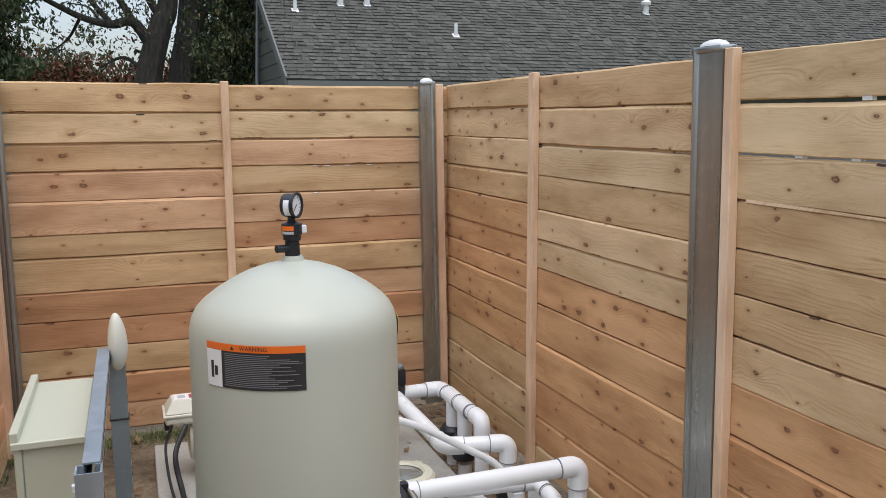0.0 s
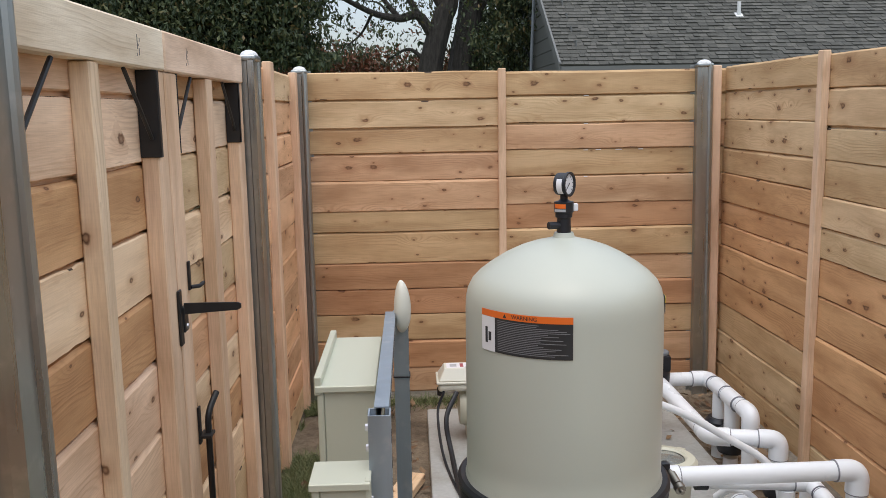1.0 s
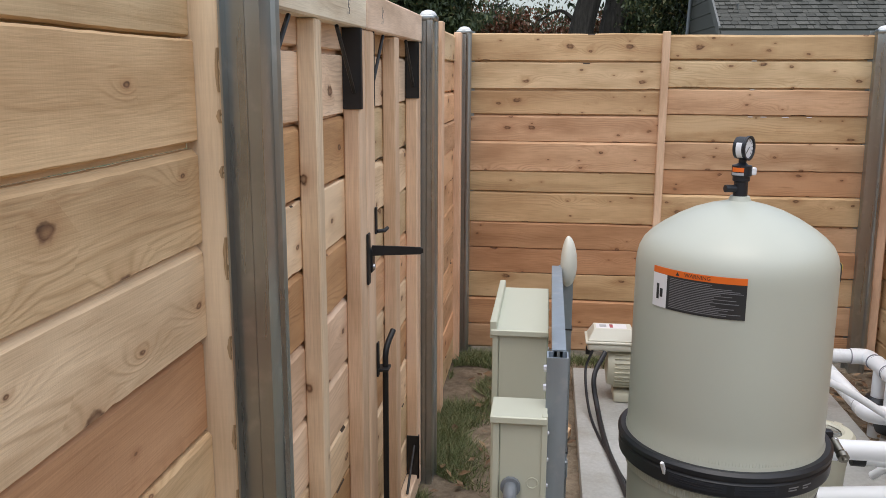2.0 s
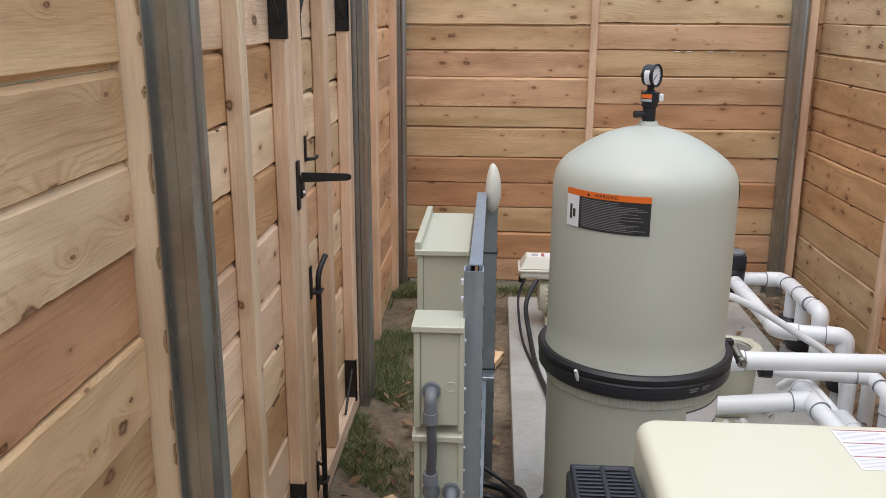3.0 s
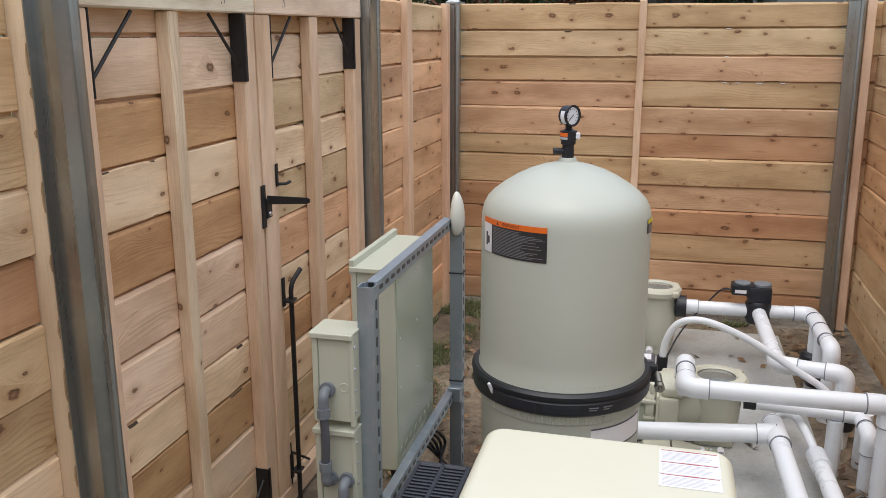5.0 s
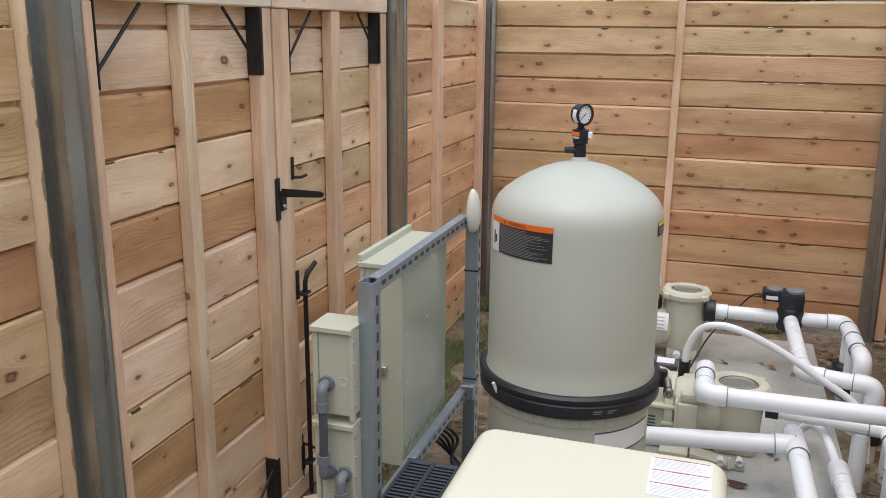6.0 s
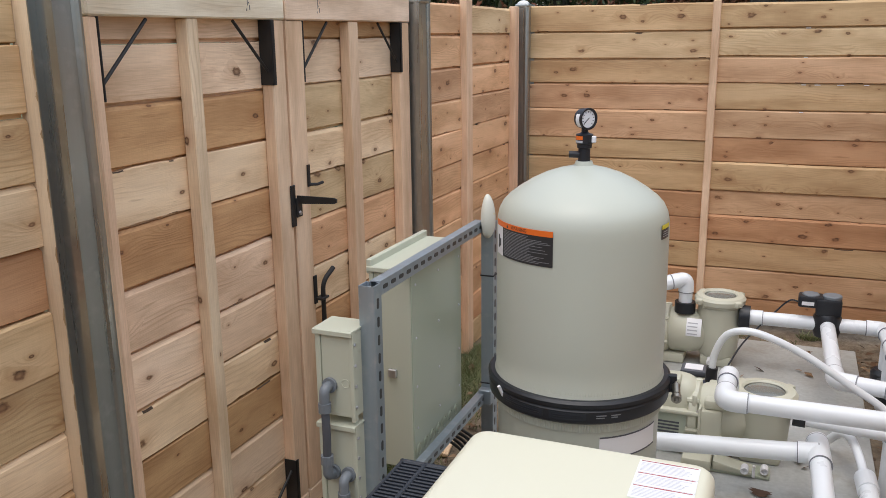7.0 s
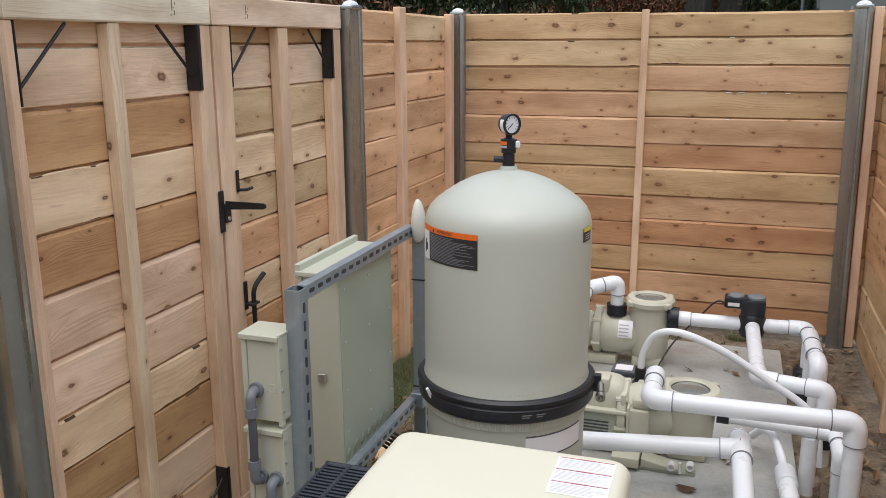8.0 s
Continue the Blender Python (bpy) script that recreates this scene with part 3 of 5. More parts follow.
board_panel(west, (WX, -1.28), 90, 1.225, "lwwcrwtcwrtl", NEAR_ROWS, 0.0, 12)


# ---- gates ----
GATE_ROWS = [1.690, 1.553, 1.410, 1.264, 1.120, 0.972, 0.812, 0.660, 0.525, 0.375, 0.225]
GX = -0.600


def gate(y0, y1, studs, label, beam, tones, seed):
    ob = thing("gate", (GX, y0, 0), label, "gate", "pair of gate leaves")
    at = (GX, y0, 0)
    edges = GATE_ROWS + [0.075]
    rng = random.Random(seed)
    for k, (top, low) in enumerate(zip(edges, edges[1:])):
        me = board_mesh(y1 - y0, top - low - (0.011 if k == 1 else 0.0075) * rng.uniform(0.4, 1.25), seed * 70 + k, rough=2.0)
        me.materials.append(TONES[tones[k]])
        me.materials.append(dark_bark)
        b = new("board", me)
        b.parent = ob
        b.matrix_basis = pose(0, 0, low, 0, 0, 90)
    for a, b, z0 in studs:
        part("stud", shift(bm_box(GX + 0.001, GX + 0.039, a, b, z0, 1.603, 0.003), at), cream_stud if a == 1.698 else stud_wood, ob)
    part("top_beam", shift(bm_box(GX + 0.001, GX + 0.043, y0, y1, 1.605, 1.693, 0.004), at), beam, ob, "pale sawn top beam")
    part("bottom_rail", shift(bm_box(GX + 0.001, GX + 0.040, y0, y1, 0.005, 0.075, 0.004), at), pink_beam, ob)
    for low, high, d in ((1.42, 1.604, 1), (0.06, 0.225, -1)):
        yb = studs[-1][0]
        plate = shift(bm_box(GX + 0.002, GX + 0.046, yb - 0.005, yb - 0.001, low, high, 0.001), at)
        bm_box(0.042, 0.046, yb - 0.005 - y0, yb + 0.012 - y0, low, high, 0.001, bm=plate)
        part("corner_bracket", plate, black_iron, ob, "black steel corner bracket")
        zc, ze = (1.46, 1.600) if d > 0 else (0.19, 0.082)
        part("brace_rod", shift(bm_tube([(GX + 0.030, yb - 0.010, zc), (GX + 0.030, yb - 0.165, ze)], 0.0045, 8), at), black_iron, ob)
        ya = studs[0][1]
        part("brace_rod", shift(bm_tube([(GX + 0.030, ya + 0.010, zc), (GX + 0.030, ya + 0.165, ze)], 0.0045, 8), at), black_iron, ob)
        part("corner_bracket", shift(bm_box(GX + 0.002, GX + 0.040, ya + 0.001, ya + 0.005, low, high, 0.001), at), black_iron, ob)
    return ob, at


leaf_a, at_a = gate(1.365, 2.140, [(1.368, 1.396, 0.076), (1.698, 1.742, 0.076), (2.066, 2.138, 0.076)],
                    "closed cedar gate leaf with black corner brackets", beam_wood, "kkbcbkkcbkc", 21)
leaf_b, at_b = gate(2.150, 3.035, [(2.152, 2.245, 0.076), (2.545, 2.610, 0.076), (2.945, 3.033, 0.076)],
                    "closed cedar gate leaf with cane bolt and latch", pink_beam, "bklclocbclc", 22)


def world_part(name, bm, mat, ob, at, label=""):
    return part(name, shift(bm, at), mat, ob, label)


lx = GX + 0.040
for ob_, at_, y_ in ((leaf_a, at_a, 1.955), (leaf_b, at_b, 2.335)):
    for k, (dy, z0, z1) in enumerate(((0.0, 1.640, 1.668), (0.006, 1.646, 1.650), (0.010, 1.628, 1.642), (0.014, 1.655, 1.662), (-0.005, 1.626, 1.632))):
        world_part("stamp_mark", bm_box(GX + 0.0432, GX + 0.0436, y_ + dy, y_ + dy + 0.003, z0, z1), grey_flex, ob_, at_)
latch = bm_box(lx, lx + 0.006, 2.122, 2.146, 0.985, 1.115, 0.002)
bm_box(lx, lx + 0.010, 2.1445, 2.176, 1.012, 1.072, 0.002, bm=latch)
world_part("latch_plate", latch, black_iron, leaf_a, at_a, "black gate latch plate")
bar = bmesh.new()
sect = [((lx + 0.008, 2.150, 1.068), 0.013), ((lx + 0.07, 2.160, 1.068), 0.011), ((-0.434, 2.171, 1.067), 0.009), ((-0.426, 2.172, 1.067), 0.005)]
prev = None
for (cx, cy, cz), hh in sect:
    cur = [bar.verts.new((cx, cy + dy, cz + dz)) for dy, dz in ((-0.003, -hh), (0.003, -hh), (0.003, hh), (-0.003, hh))]
    if prev:
        for q in range(4):
            bar.faces.new((prev[q], prev[(q + 1) % 4], cur[(q + 1) % 4], cur[q]))
    else:
        bar.faces.new(cur[::-1])
    prev = cur
bar.faces.new(prev)
world_part("latch_bar", bar, black_iron, leaf_a, at_a, "black latch bar standing out from the gate")
for z in (1.025, 1.060):
    world_part("bolt", bm_lathe([(0.007, 0.0), (0.006, 0.004), (0.0, 0.005)], 10, (lx + 0.010, 2.160, z), pose(0, 0, 0, 0, 90, 0)), bolt_steel, leaf_a, at_a)
hook = bm_box(lx, lx + 0.005, 2.226, 2.240, 1.095, 1.165, 0.001)
bm_tube([(lx + 0.004, 2.233, 1.102), (lx + 0.02, 2.255, 1.100), (lx + 0.022, 2.285, 1.102)], 0.005, 8, bm=hook)
world_part("hook_bracket", hook, black_iron, leaf_b, at_b)
guide = bm_box(lx, lx + 0.005, 2.232, 2.250, 0.705, 0.800, 0.001)
bm_box(lx, lx + 0.030, 2.236, 2.280, 0.718, 0.726, 0.001, bm=guide)
world_part("bolt_guide", guide, black_iron, leaf_b, at_b)
guide = bm_box(lx, lx + 0.005, 2.232, 2.250, 0.100, 0.190, 0.001)
bm_box(lx, lx + 0.030, 2.236, 2.280, 0.120, 0.128, 0.001, bm=guide)
world_part("bolt_guide", guide, black_iron, leaf_b, at_b)
world_part("cane_bolt", bm_tube(rounded_path([(lx + 0.018, 2.262, 0.005), (lx + 0.018, 2.262, 0.775), (lx + 0.030, 2.315, 0.812)], 0.03), 0.008, 10), black_iron, leaf_b, at_b, "black cane bolt rod with bent handle")


# ---- filter tank ----
TC = Vector((0.333, 2.180, PAD))


def build_filter():
    ob = thing("pool_filter", TC, "tall beige pool filter tank with black clamp band on the slab", "pool filter")
    z = lambda h: h - PAD
    lower = [(0.0, z(0.052)), (0.205, z(0.052)), (0.222, z(0.075)), (0.226, z(0.11)), (0.226, z(0.25)), (0.229, z(0.53)), (0.236, z(0.57)), (0.236, z(0.576))]
    part("lower_shell", bm_lathe(lower, 72), tank_paint, ob)
    upper = [(0.238, z(0.622)), (0.238, z(0.632)), (0.2345, z(0.640)), (0.2340, z(0.70)), (0.2335, z(0.90)), (0.2330, z(1.045)), (0.2318, z(1.070)), (0.2270, z(1.092)),
             (0.2170, z(1.112)), (0.200, z(1.130)), (0.175, z(1.149)), (0.140, z(1.171)), (0.105, z(1.188)), (0.070, z(1.200)), (0.040, z(1.207)), (0.026, z(1.211)), (0.022, z(1.222)), (0.0, z(1.222))]
    part("upper_shell", bm_lathe(upper, 96), tank_paint, ob)
    for z0, z1 in ((0.636, 0.656), (0.538, 0.562)):
        bm = bmesh.new()
        n = 200
        rings = [[], []]
        for k in range(2 * n):
            a = math.pi * k / n
            r = 0.2338 if k % 2 else 0.2355
            for j, zz in enumerate((z0, z1)):
                rings[j].append(bm.verts.new(((r - j * 0.0015) * math.cos(a), (r - j * 0.0015) * math.sin(a), z(zz))))
        for k in range(2 * n):
            q = (k + 1) % (2 * n)
            bm.faces.new((rings[0][k], rings[0][q], rings[1][q], rings[1][k]))
        part("ribbed_band", bm, tank_paint, ob, smooth=0)
    band = [(0.232, z(0.572)), (0.248, z(0.567)), (0.2530, z(0.572)), (0.2540, z(0.580)), (0.2545, z(0.603)), (0.2500, z(0.608)), (0.2500, z(0.611)), (0.2565, z(0.614)), (0.2570, z(0.624)), (0.2500, z(0.631)), (0.232, z(0.630))]
    clamp = part("clamp_band", bm_lathe(band, 96), black_plastic, ob, "black clamp band round the tank")
    a = math.atan2(2.013 - 2.18, 0.189 - 0.333)
    clip = bm_box(-0.004, 0.004, -0.004, 0.004, -0.020, 0.020, 0.001)
    clip.transform(Matrix.Translation((0.2565 * math.cos(a), 0.2565 * math.sin(a), z(0.606))) @ pose(0, 0, 0, 0, 25, math.degrees(a)))
    part("tie", clip, white_label, clamp, "white plastic tie")
    # raised lettering plates on the band, as plain bars
    for a0, a1 in ((-128, -98), (-94, -72)):
        part("band_plate", curved_patch(0.2552, a0, a1, z(0.580), z(0.600)), band_grey, clamp)
        for zz in (0.586, 0.592):
            part("plate_rib", curved_patch(0.2560, a0 + 2, a1 - 2, z(zz), z(zz + 0.0022)), black_plastic, clamp)
    for a0, a1, z0, z1 in ((-66, -60, 0.592, 0.5945), (-66, -61, 0.586, 0.5885), (-57, -51, 0.592, 0.5945), (-57, -53, 0.586, 0.5885)):
        part("moulded_mark", curved_patch(0.2553, a0, a1, z(z0), z(z1)), dim_ink, clamp)
    # clamp bolt and lug
    lug = bm_box(0.246, 0.274, -0.012, 0.012, z(0.582), z(0.632), 0.004, 2)
    lug.transform(pose(0, 0, 0, 0, 0, 6))
    part("clamp_lug", lug, black_plastic, clamp)
    rod = bm_tube([(0.272, -0.010, z(0.612)), (0.276, -0.082, z(0.586))], 0.006, 14)
    rod.transform(pose(0, 0, 0, 0, 0, 6))
    rd = part("clamp_bolt", rod, brass, clamp, "dull metal clamp bolt with spring")
    for q0, q1, rr in ((0.15, 0.62, 0.0115), (0.70, 0.88, 0.0140)):
        a0, a1 = Vector((0.272, -0.010, z(0.612))), Vector((0.276, -0.082, z(0.586)))
        nb = bm_tube([a0.lerp(a1, q0), a0.lerp(a1, q1)], rr, 12)
        nb.transform(pose(0, 0, 0, 0, 0, 6))
        part("spring" if rr < 0.012 else "nut", nb, brass, rd)
    # air relief fitting and pressure gauge
    neck = bm_lathe([(0.0, 0), (0.017, 0), (0.016, 0.040), (0.020, 0.042), (0.020, 0.052), (0.023, 0.054), (0.023, 0.078), (0.014, 0.080), (0.009, 0.084), (0.009, 0.100), (0.0, 0.100)], 24, (0, 0, z(1.216)))
    fit_ob = part("air_relief_valve", neck, black_plastic, ob, "black air relief valve on the dome")
    spout = bm_tube([(0, 0, z(1.238)), (-0.030, -0.012, z(1.240)), (-0.038, -0.015, z(1.240))], 0.009, 12)
    part("spout", spout, black_plastic, fit_ob)
    part("valve_tag", curved_patch(0.0236, -165, -90, z(1.280), z(1.290)), orange_label, fit_ob, "orange warning tag")
    part("valve_tag", curved_patch(0.0236, -165, -90, z(1.272), z(1.278)), grey_ink, fit_ob)
    knob = bm_box(0.020, 0.032, -0.010, 0.002, z(1.272), z(1.290), 0.002)
    part("valve_knob", knob, white_label, fit_ob)
    face = pose(0, 0, z(1.335), 90, 0, 53) @ Matrix.Scale(0.85, 4)
    body = bm_lathe([(0.0, -0.018), (0.030, -0.018), (0.031, -0.012), (0.031, 0.010), (0.034, 0.012), (0.034, 0.019), (0.029, 0.019), (0.028, 0.013), (0.0, 0.013)], 40, m=face)
    g = part("pressure_gauge", body, black_plastic, ob, "round black pressure gauge with white dial")
    part("dial", bm_lathe([(0.0, 0.0142), (0.0275, 0.0142)], 32, m=face), white_label, g, "white gauge dial")
    tick = bmesh.new()
    for k in range(11):
        b = bm_box(-0.0008, 0.0008, 0.019, 0.025, 0.0146, 0.0150)
        b.transform(pose(0, 0, 0, 0, 0, -135 + 27 * k))
        me = bpy.data.meshes.new("t")
        b.to_mesh(me)
        b.free()
        tick.from_mesh(me)
        bpy.data.meshes.remove(me)
    tick.transform(face)
    part("dial_marks", tick, black_label, g)
    nd = bm_box(-0.0012, 0.0012, -0.005, 0.021, 0.0154, 0.0160)
    nd.transform(face @ pose(0, 0, 0, 0, 0, 130))
    part("needle", nd, black_label, g)
    # side sticker of the gauge
    part("gauge_sticker", curved_band(0.0316, 150, 235, -0.008, 0.008, face), white_label, g)
    # warning label
    R = 0.2350
    a0, a1 = -150.0, -95.0
    lab = part("warning_label", curved_patch(R, a0, a1, z(0.980), z(1.072)), black_label, ob, "black and orange warning label with small print")
    part("orange_strip", curved_patch(R + 0.0006, a0, a1, z(1.0585), z(1.0735)), orange_label, lab)
    part("pictogram_field", curved_patch(R + 0.0006, a0, a0 + 10.5, z(0.980), z(1.0580)), white_label, lab)
    for q0, q1, z0, z1 in ((3.2, 5.0, 0.998, 1.034), (5.8, 7.8, 1.004, 1.024)):
        part("pictogram", curved_patch(R + 0.0012, a0 + q0, a0 + q1, z(z0), z(z1)), black_label, lab)
    rng = random.Random(6)
    zz, k = 1.0535, 0
    while zz > 0.984:
        end = a1 - 1.5 - (rng.random() ** 2) * 26
        part("print_line", curved_patch(R + 0.0006, a0 + 12.5, end, z(zz - 0.0013), z(zz)), dim_ink, lab)
        zz -= 0.0039
    words = text_mesh("WARNING", 0.0125)
    bend(words, R + 0.0014, -121.0, z(1.066))
    part("warning_word", words, black_label, lab, smooth=0)
    tri = bmesh.new()
    tri.faces.new([tri.verts.new(c) for c in ((-0.005, -0.004, 0), (0.005, -0.004, 0), (0, 0.0045, 0))])
    bend(tri, R + 0.0014, -132.5, z(1.066))
    part("warning_triangle", tri, black_label, lab, smooth=0)
    # small side label
    lab2 = part("side_label", curved_patch(R, -17, -5, z(1.035), z(1.073)), black_label, ob, "small black and yellow label")
    part("yellow_strip", curved_patch(R + 0.0006, -17, -5, z(1.062), z(1.073)), yellow_label, lab2)
    for zz in (1.055, 1.049, 1.043):
        part("print_line", curved_patch(R + 0.0006, -15, -7, z(zz - 0.0015), z(zz)), grey_ink, lab2)
    # plate on the lower shell
    plate = part("data_plate", curved_patch(0.2300, -62, -12, z(0.455), z(0.520)), white_label, ob, "white data plate with dark border")
    part("plate_border", curved_patch(0.2306, -62, -12, z(0.516), z(0.520)), grey_flex, plate)
    part("plate_border", curved_patch(0.2306, -62, -12, z(0.455), z(0.459)), grey_flex, plate)
    base = bm_lathe([(0.20, 0.0), (0.252, 0.0), (0.252, 0.03), (0.235, 0.045), (0.222, 0.046)], 48)
    part("foot_ring", base, black_plastic, ob)
    return ob


def curved_patch(r, a0, a1, z0, z1):
    """A thin patch bent round a vertical axis."""
    bm = bmesh.new()
    n = max(2, int(abs(a1 - a0) / 3))
    cols = []
    for k in range(n + 1):
        a = radians(a0 + (a1 - a0) * k / n)
        cols.append([bm.verts.new((rr * math.cos(a), rr * math.sin(a), zz)) for rr, zz in ((r, z0), (r, z1), (r - 0.001, z1), (r - 0.001, z0))])
    for a, b in zip(cols, cols[1:]):
        for j in range(4):
            bm.faces.new((a[j], b[j], b[(j + 1) % 4], a[(j + 1) % 4]))
    bm.faces.new(cols[0])
    bm.faces.new(cols[-1][::-1])
    return bm


def curved_band(r, a0, a1, z0, z1, m):
    bm = curved_patch(r, a0, a1, z0, z1)
    bm.transform(m)
    return bm


def bend(bm, r, mid, zc):
    for v in bm.verts:
        a = radians(mid) + v.co.x / r
        v.co = Vector((r * math.cos(a), r * math.sin(a), zc + v.co.y))


build_filter()


# ---- pool heater ----
def build_heater():
    at = Vector((0.50, 1.28, PAD))
    ob = thing("pool_heater", at, "cream pool heater with rounded top cover and warning stickers", "pool heater")
    body = bm_box(-0.235, 0.235, -0.270, 0.270, 0.02, 0.60, 0.03, 3)
    part("cabinet", body, heater_paint, ob)
    # top cover: a lid with broad rounded edges, very slightly crowned
    bm = bm_box(-0.262, 0.262, -0.300, 0.300, 0.560, 0.652, 0.0)
    bmesh.ops.bevel(bm, geom=[e for e in bm.edges if abs(e.verts[0].co.z - e.verts[1].co.z) > 0.01], offset=0.045, segments=6, profile=0.5, affect="EDGES")
    top = [e for e in bm.edges if e.verts[0].co.z > 0.64 and e.verts[1].co.z > 0.64]
    bmesh.ops.bevel(bm, geom=top, offset=0.028, segments=6, profile=0.5, affect="EDGES")
    part("top_cover", bm, heater_paint, ob, "rounded cream top cover")
    part("skirt", bm_box(-0.25, 0.25, -0.285, 0.285, 0.0, 0.03, 0.006), black_plastic, ob)
    # three stickers with red head lines
    for k in range(3):
        x0, x1 = 0.112, 0.232
        y1 = 0.262 - 0.052 * k
        st = part("sticker", bm_box(x0, x1, y1 - 0.051, y1, 0.6525, 0.6532), white_label, ob, "white sticker with red head line")
        for q0, q1, hh in ((0.004, 0.044, 0.0022), (0.044, 0.078, 0.0034), (0.078, 0.116, 0.0022)):
            part("red_line", bm_box(x0 + q0, x0 + q1, y1 - 0.0034 - hh / 2, y1 - 0.0034 + hh / 2, 0.6533, 0.6537), red_ink, st)
        rng = random.Random(k)
        for j in range(7):
            part("print_line", bm_box(x0 + 0.006, x1 - 0.006 - 0.03 * rng.random(), y1 - 0.0125 - 0.0052 * j, y1 - 0.0112 - 0.0052 * j, 0.6533, 0.6536), faint_ink, st)
    # exhaust grille on the side
    g = part("exhaust_grille", bm_box(-0.402, -0.270, -0.30, 0.185, 0.50, 0.588, 0.006, 2), matte_black, ob, "black louvred exhaust grille")
    for x0, x1 in ((-0.394, -0.386), (-0.341, -0.331), (-0.286, -0.274)):
        part("grille_bar", bm_box(x0, x1, -0.30, 0.183, 0.586, 0.600, 0.002), band_grey, g)
    bar = mesh_of("louvre", bm_box(-0.392, -0.278, -0.0030, 0.0030, 0.585, 0.598, 0.001), band_grey)
    for k in range(36):
        s = new("louvre", bar)
        s.parent = g
        s.matrix_basis = Matrix.Translation((0, 0.176 - 0.0132 * k, 0))
    part("grille_end", bm_box(-0.396, -0.274, 0.178, 0.187, 0.584, 0.600, 0.002), band_grey, g)
    return ob


build_heater()


# ---- equipment rack and electrical boxes ----
def strut(x0, x1, y0, y1, z0, z1, axis, at, ob, name):
    """A square strut channel; black ovals laid on one face paint the shade of its slots."""
    t, k = 0.003, 0.011
    bm = bmesh.new()
    u0, u1, v0, v1 = (x0, x1, y0, y1) if axis == "z" else (x0, x1, z0, z1)
    if axis == "z":
        prof = [(u0, v0), (u1, v0), (u1, v1), (u1 - k, v1), (u1 - k, v1 - t), (u1 - t, v1 - t), (u1 - t, v0 + t), (u0 + t, v0 + t), (u0 + t, v1 - t), (u0 + k, v1 - t), (u0 + k, v1), (u0, v1)]
        ends = [[bm.verts.new((u, v, w)) for u, v in prof] for w in (z0, z1)]
    else:
        prof = [(u0, v1), (u1, v1), (u1, v0), (u1 - k, v0), (u1 - k, v0 + t), (u1 - t, v0 + t), (u1 - t, v1 - t), (u0 + t, v1 - t), (u0 + t, v0 + t), (u0 + k, v0 + t), (u0 + k, v0), (u0, v0)]
        ends = [[bm.verts.new((u, w, v)) for u, v in prof] for w in (y0, y1)]
    bm.faces.new(ends[0])
    bm.faces.new(ends[1][::-1])
    for q in range(12):
        bm.faces.new((ends[0][q], ends[0][(q + 1) % 12], ends[1][(q + 1) % 12], ends[1][q]))
    p = part(name, shift(bm, at), strut_steel, ob)
    lo, hi = (z0, z1) if axis == "z" else (y0, y1)
    n = int((hi - lo) / 0.048)
    sm = bmesh.new()
    prof = [(math.cos(a) * 0.006, math.sin(a) * 0.006 + (0.008 if math.sin(a) >= 0 else -0.008)) for a in [k * math.pi / 6 + 0.01 for k in range(12)]]
    f0 = [sm.verts.new((0.0, u, v)) for u, v in prof]
    f1 = [sm.verts.new((0.0012, u, v)) for u, v in prof]
    sm.faces.new(f1)
    for k in range(12):
        sm.faces.new((f0[k], f0[(k + 1) % 12], f1[(k + 1) % 12], f1[k]))
    me = mesh_of("slot", sm, black_label, 0)
    for k in range(n):
        c = lo + 0.03 + 0.048 * k
        s = new("slot", me)
        s.parent = p
        xx = x1 - 0.0004
        if axis == "z":
            s.matrix_basis = Matrix.Translation(Vector((xx, (y0 + y1) / 2, c)) - Vector(at))
        else:
            s.matrix_basis = Matrix.Translation(Vector((xx, c, (z0 + z1) / 2)) - Vector(at)) @ pose(0, 0, 0, 90, 0, 0)
    return p


RACK = (-0.09, 2.10, 0.0)
rack = thing("equipment_rack", RACK, "slotted steel strut rack holding the electrical boxes", "rack")
strut(-0.112, -0.070, 1.700, 1.742, -0.03, 0.960, "z", RACK, rack, "front_post")
strut(-0.082, -0.040, 2.520, 2.562, -0.03, 0.955, "z", RACK, rack, "back_post")
strut(-0.102, -0.074, 1.744, 2.518, 0.925, 0.962, "y", RACK, rack, "top_rail")
strut(-0.090, -0.064, 1.744, 2.518, 0.322, 0.358, "y", RACK, rack, "lower_rail")
part("rail_clip", shift(bm_box(-0.084, -0.038, 2.490, 2.522, 0.318, 0.372, 0.003), RACK), strut_steel, rack)
for zz in (0.77, 0.385):
    part("cable_tie", shift(bm_box(-0.085, -0.037, 2.517, 2.565, zz, zz + 0.005, 0.001), RACK), black_plastic, rack)
for zz in (0.93, 0.89, 0.83):
    part("bolt", shift(bm_lathe([(0.008, 0), (0.007, 0.006), (0, 0.006)], 8, (-0.112, 1.722, zz), pose(0, 0, 0, 0, -90, 0)), RACK), bolt_steel, rack)

ant = thing("antenna_pod", (-0.058, 2.512, 0.955), "ivory oval plastic pod on top of the rack post", "antenna")
pod = bmesh.new()
bmesh.ops.create_uvsphere(pod, u_segments=24, v_segments=16, radius=1.0)
for v in pod.verts:
    zz = v.co.z
    v.co = Vector((v.co.x * (0.027 if v.co.x > 0 else 0.020) * (1 - 0.12 * zz), v.co.y * 0.030 * (1 - 0.12 * zz), 0.022 + zz * 0.074))
part("shell", pod, antenna_plastic, ant)
part("sticker", curved_patch(0.0262, -45, -10, 0.000, 0.035), yellow_label, ant, "yellow sticker")


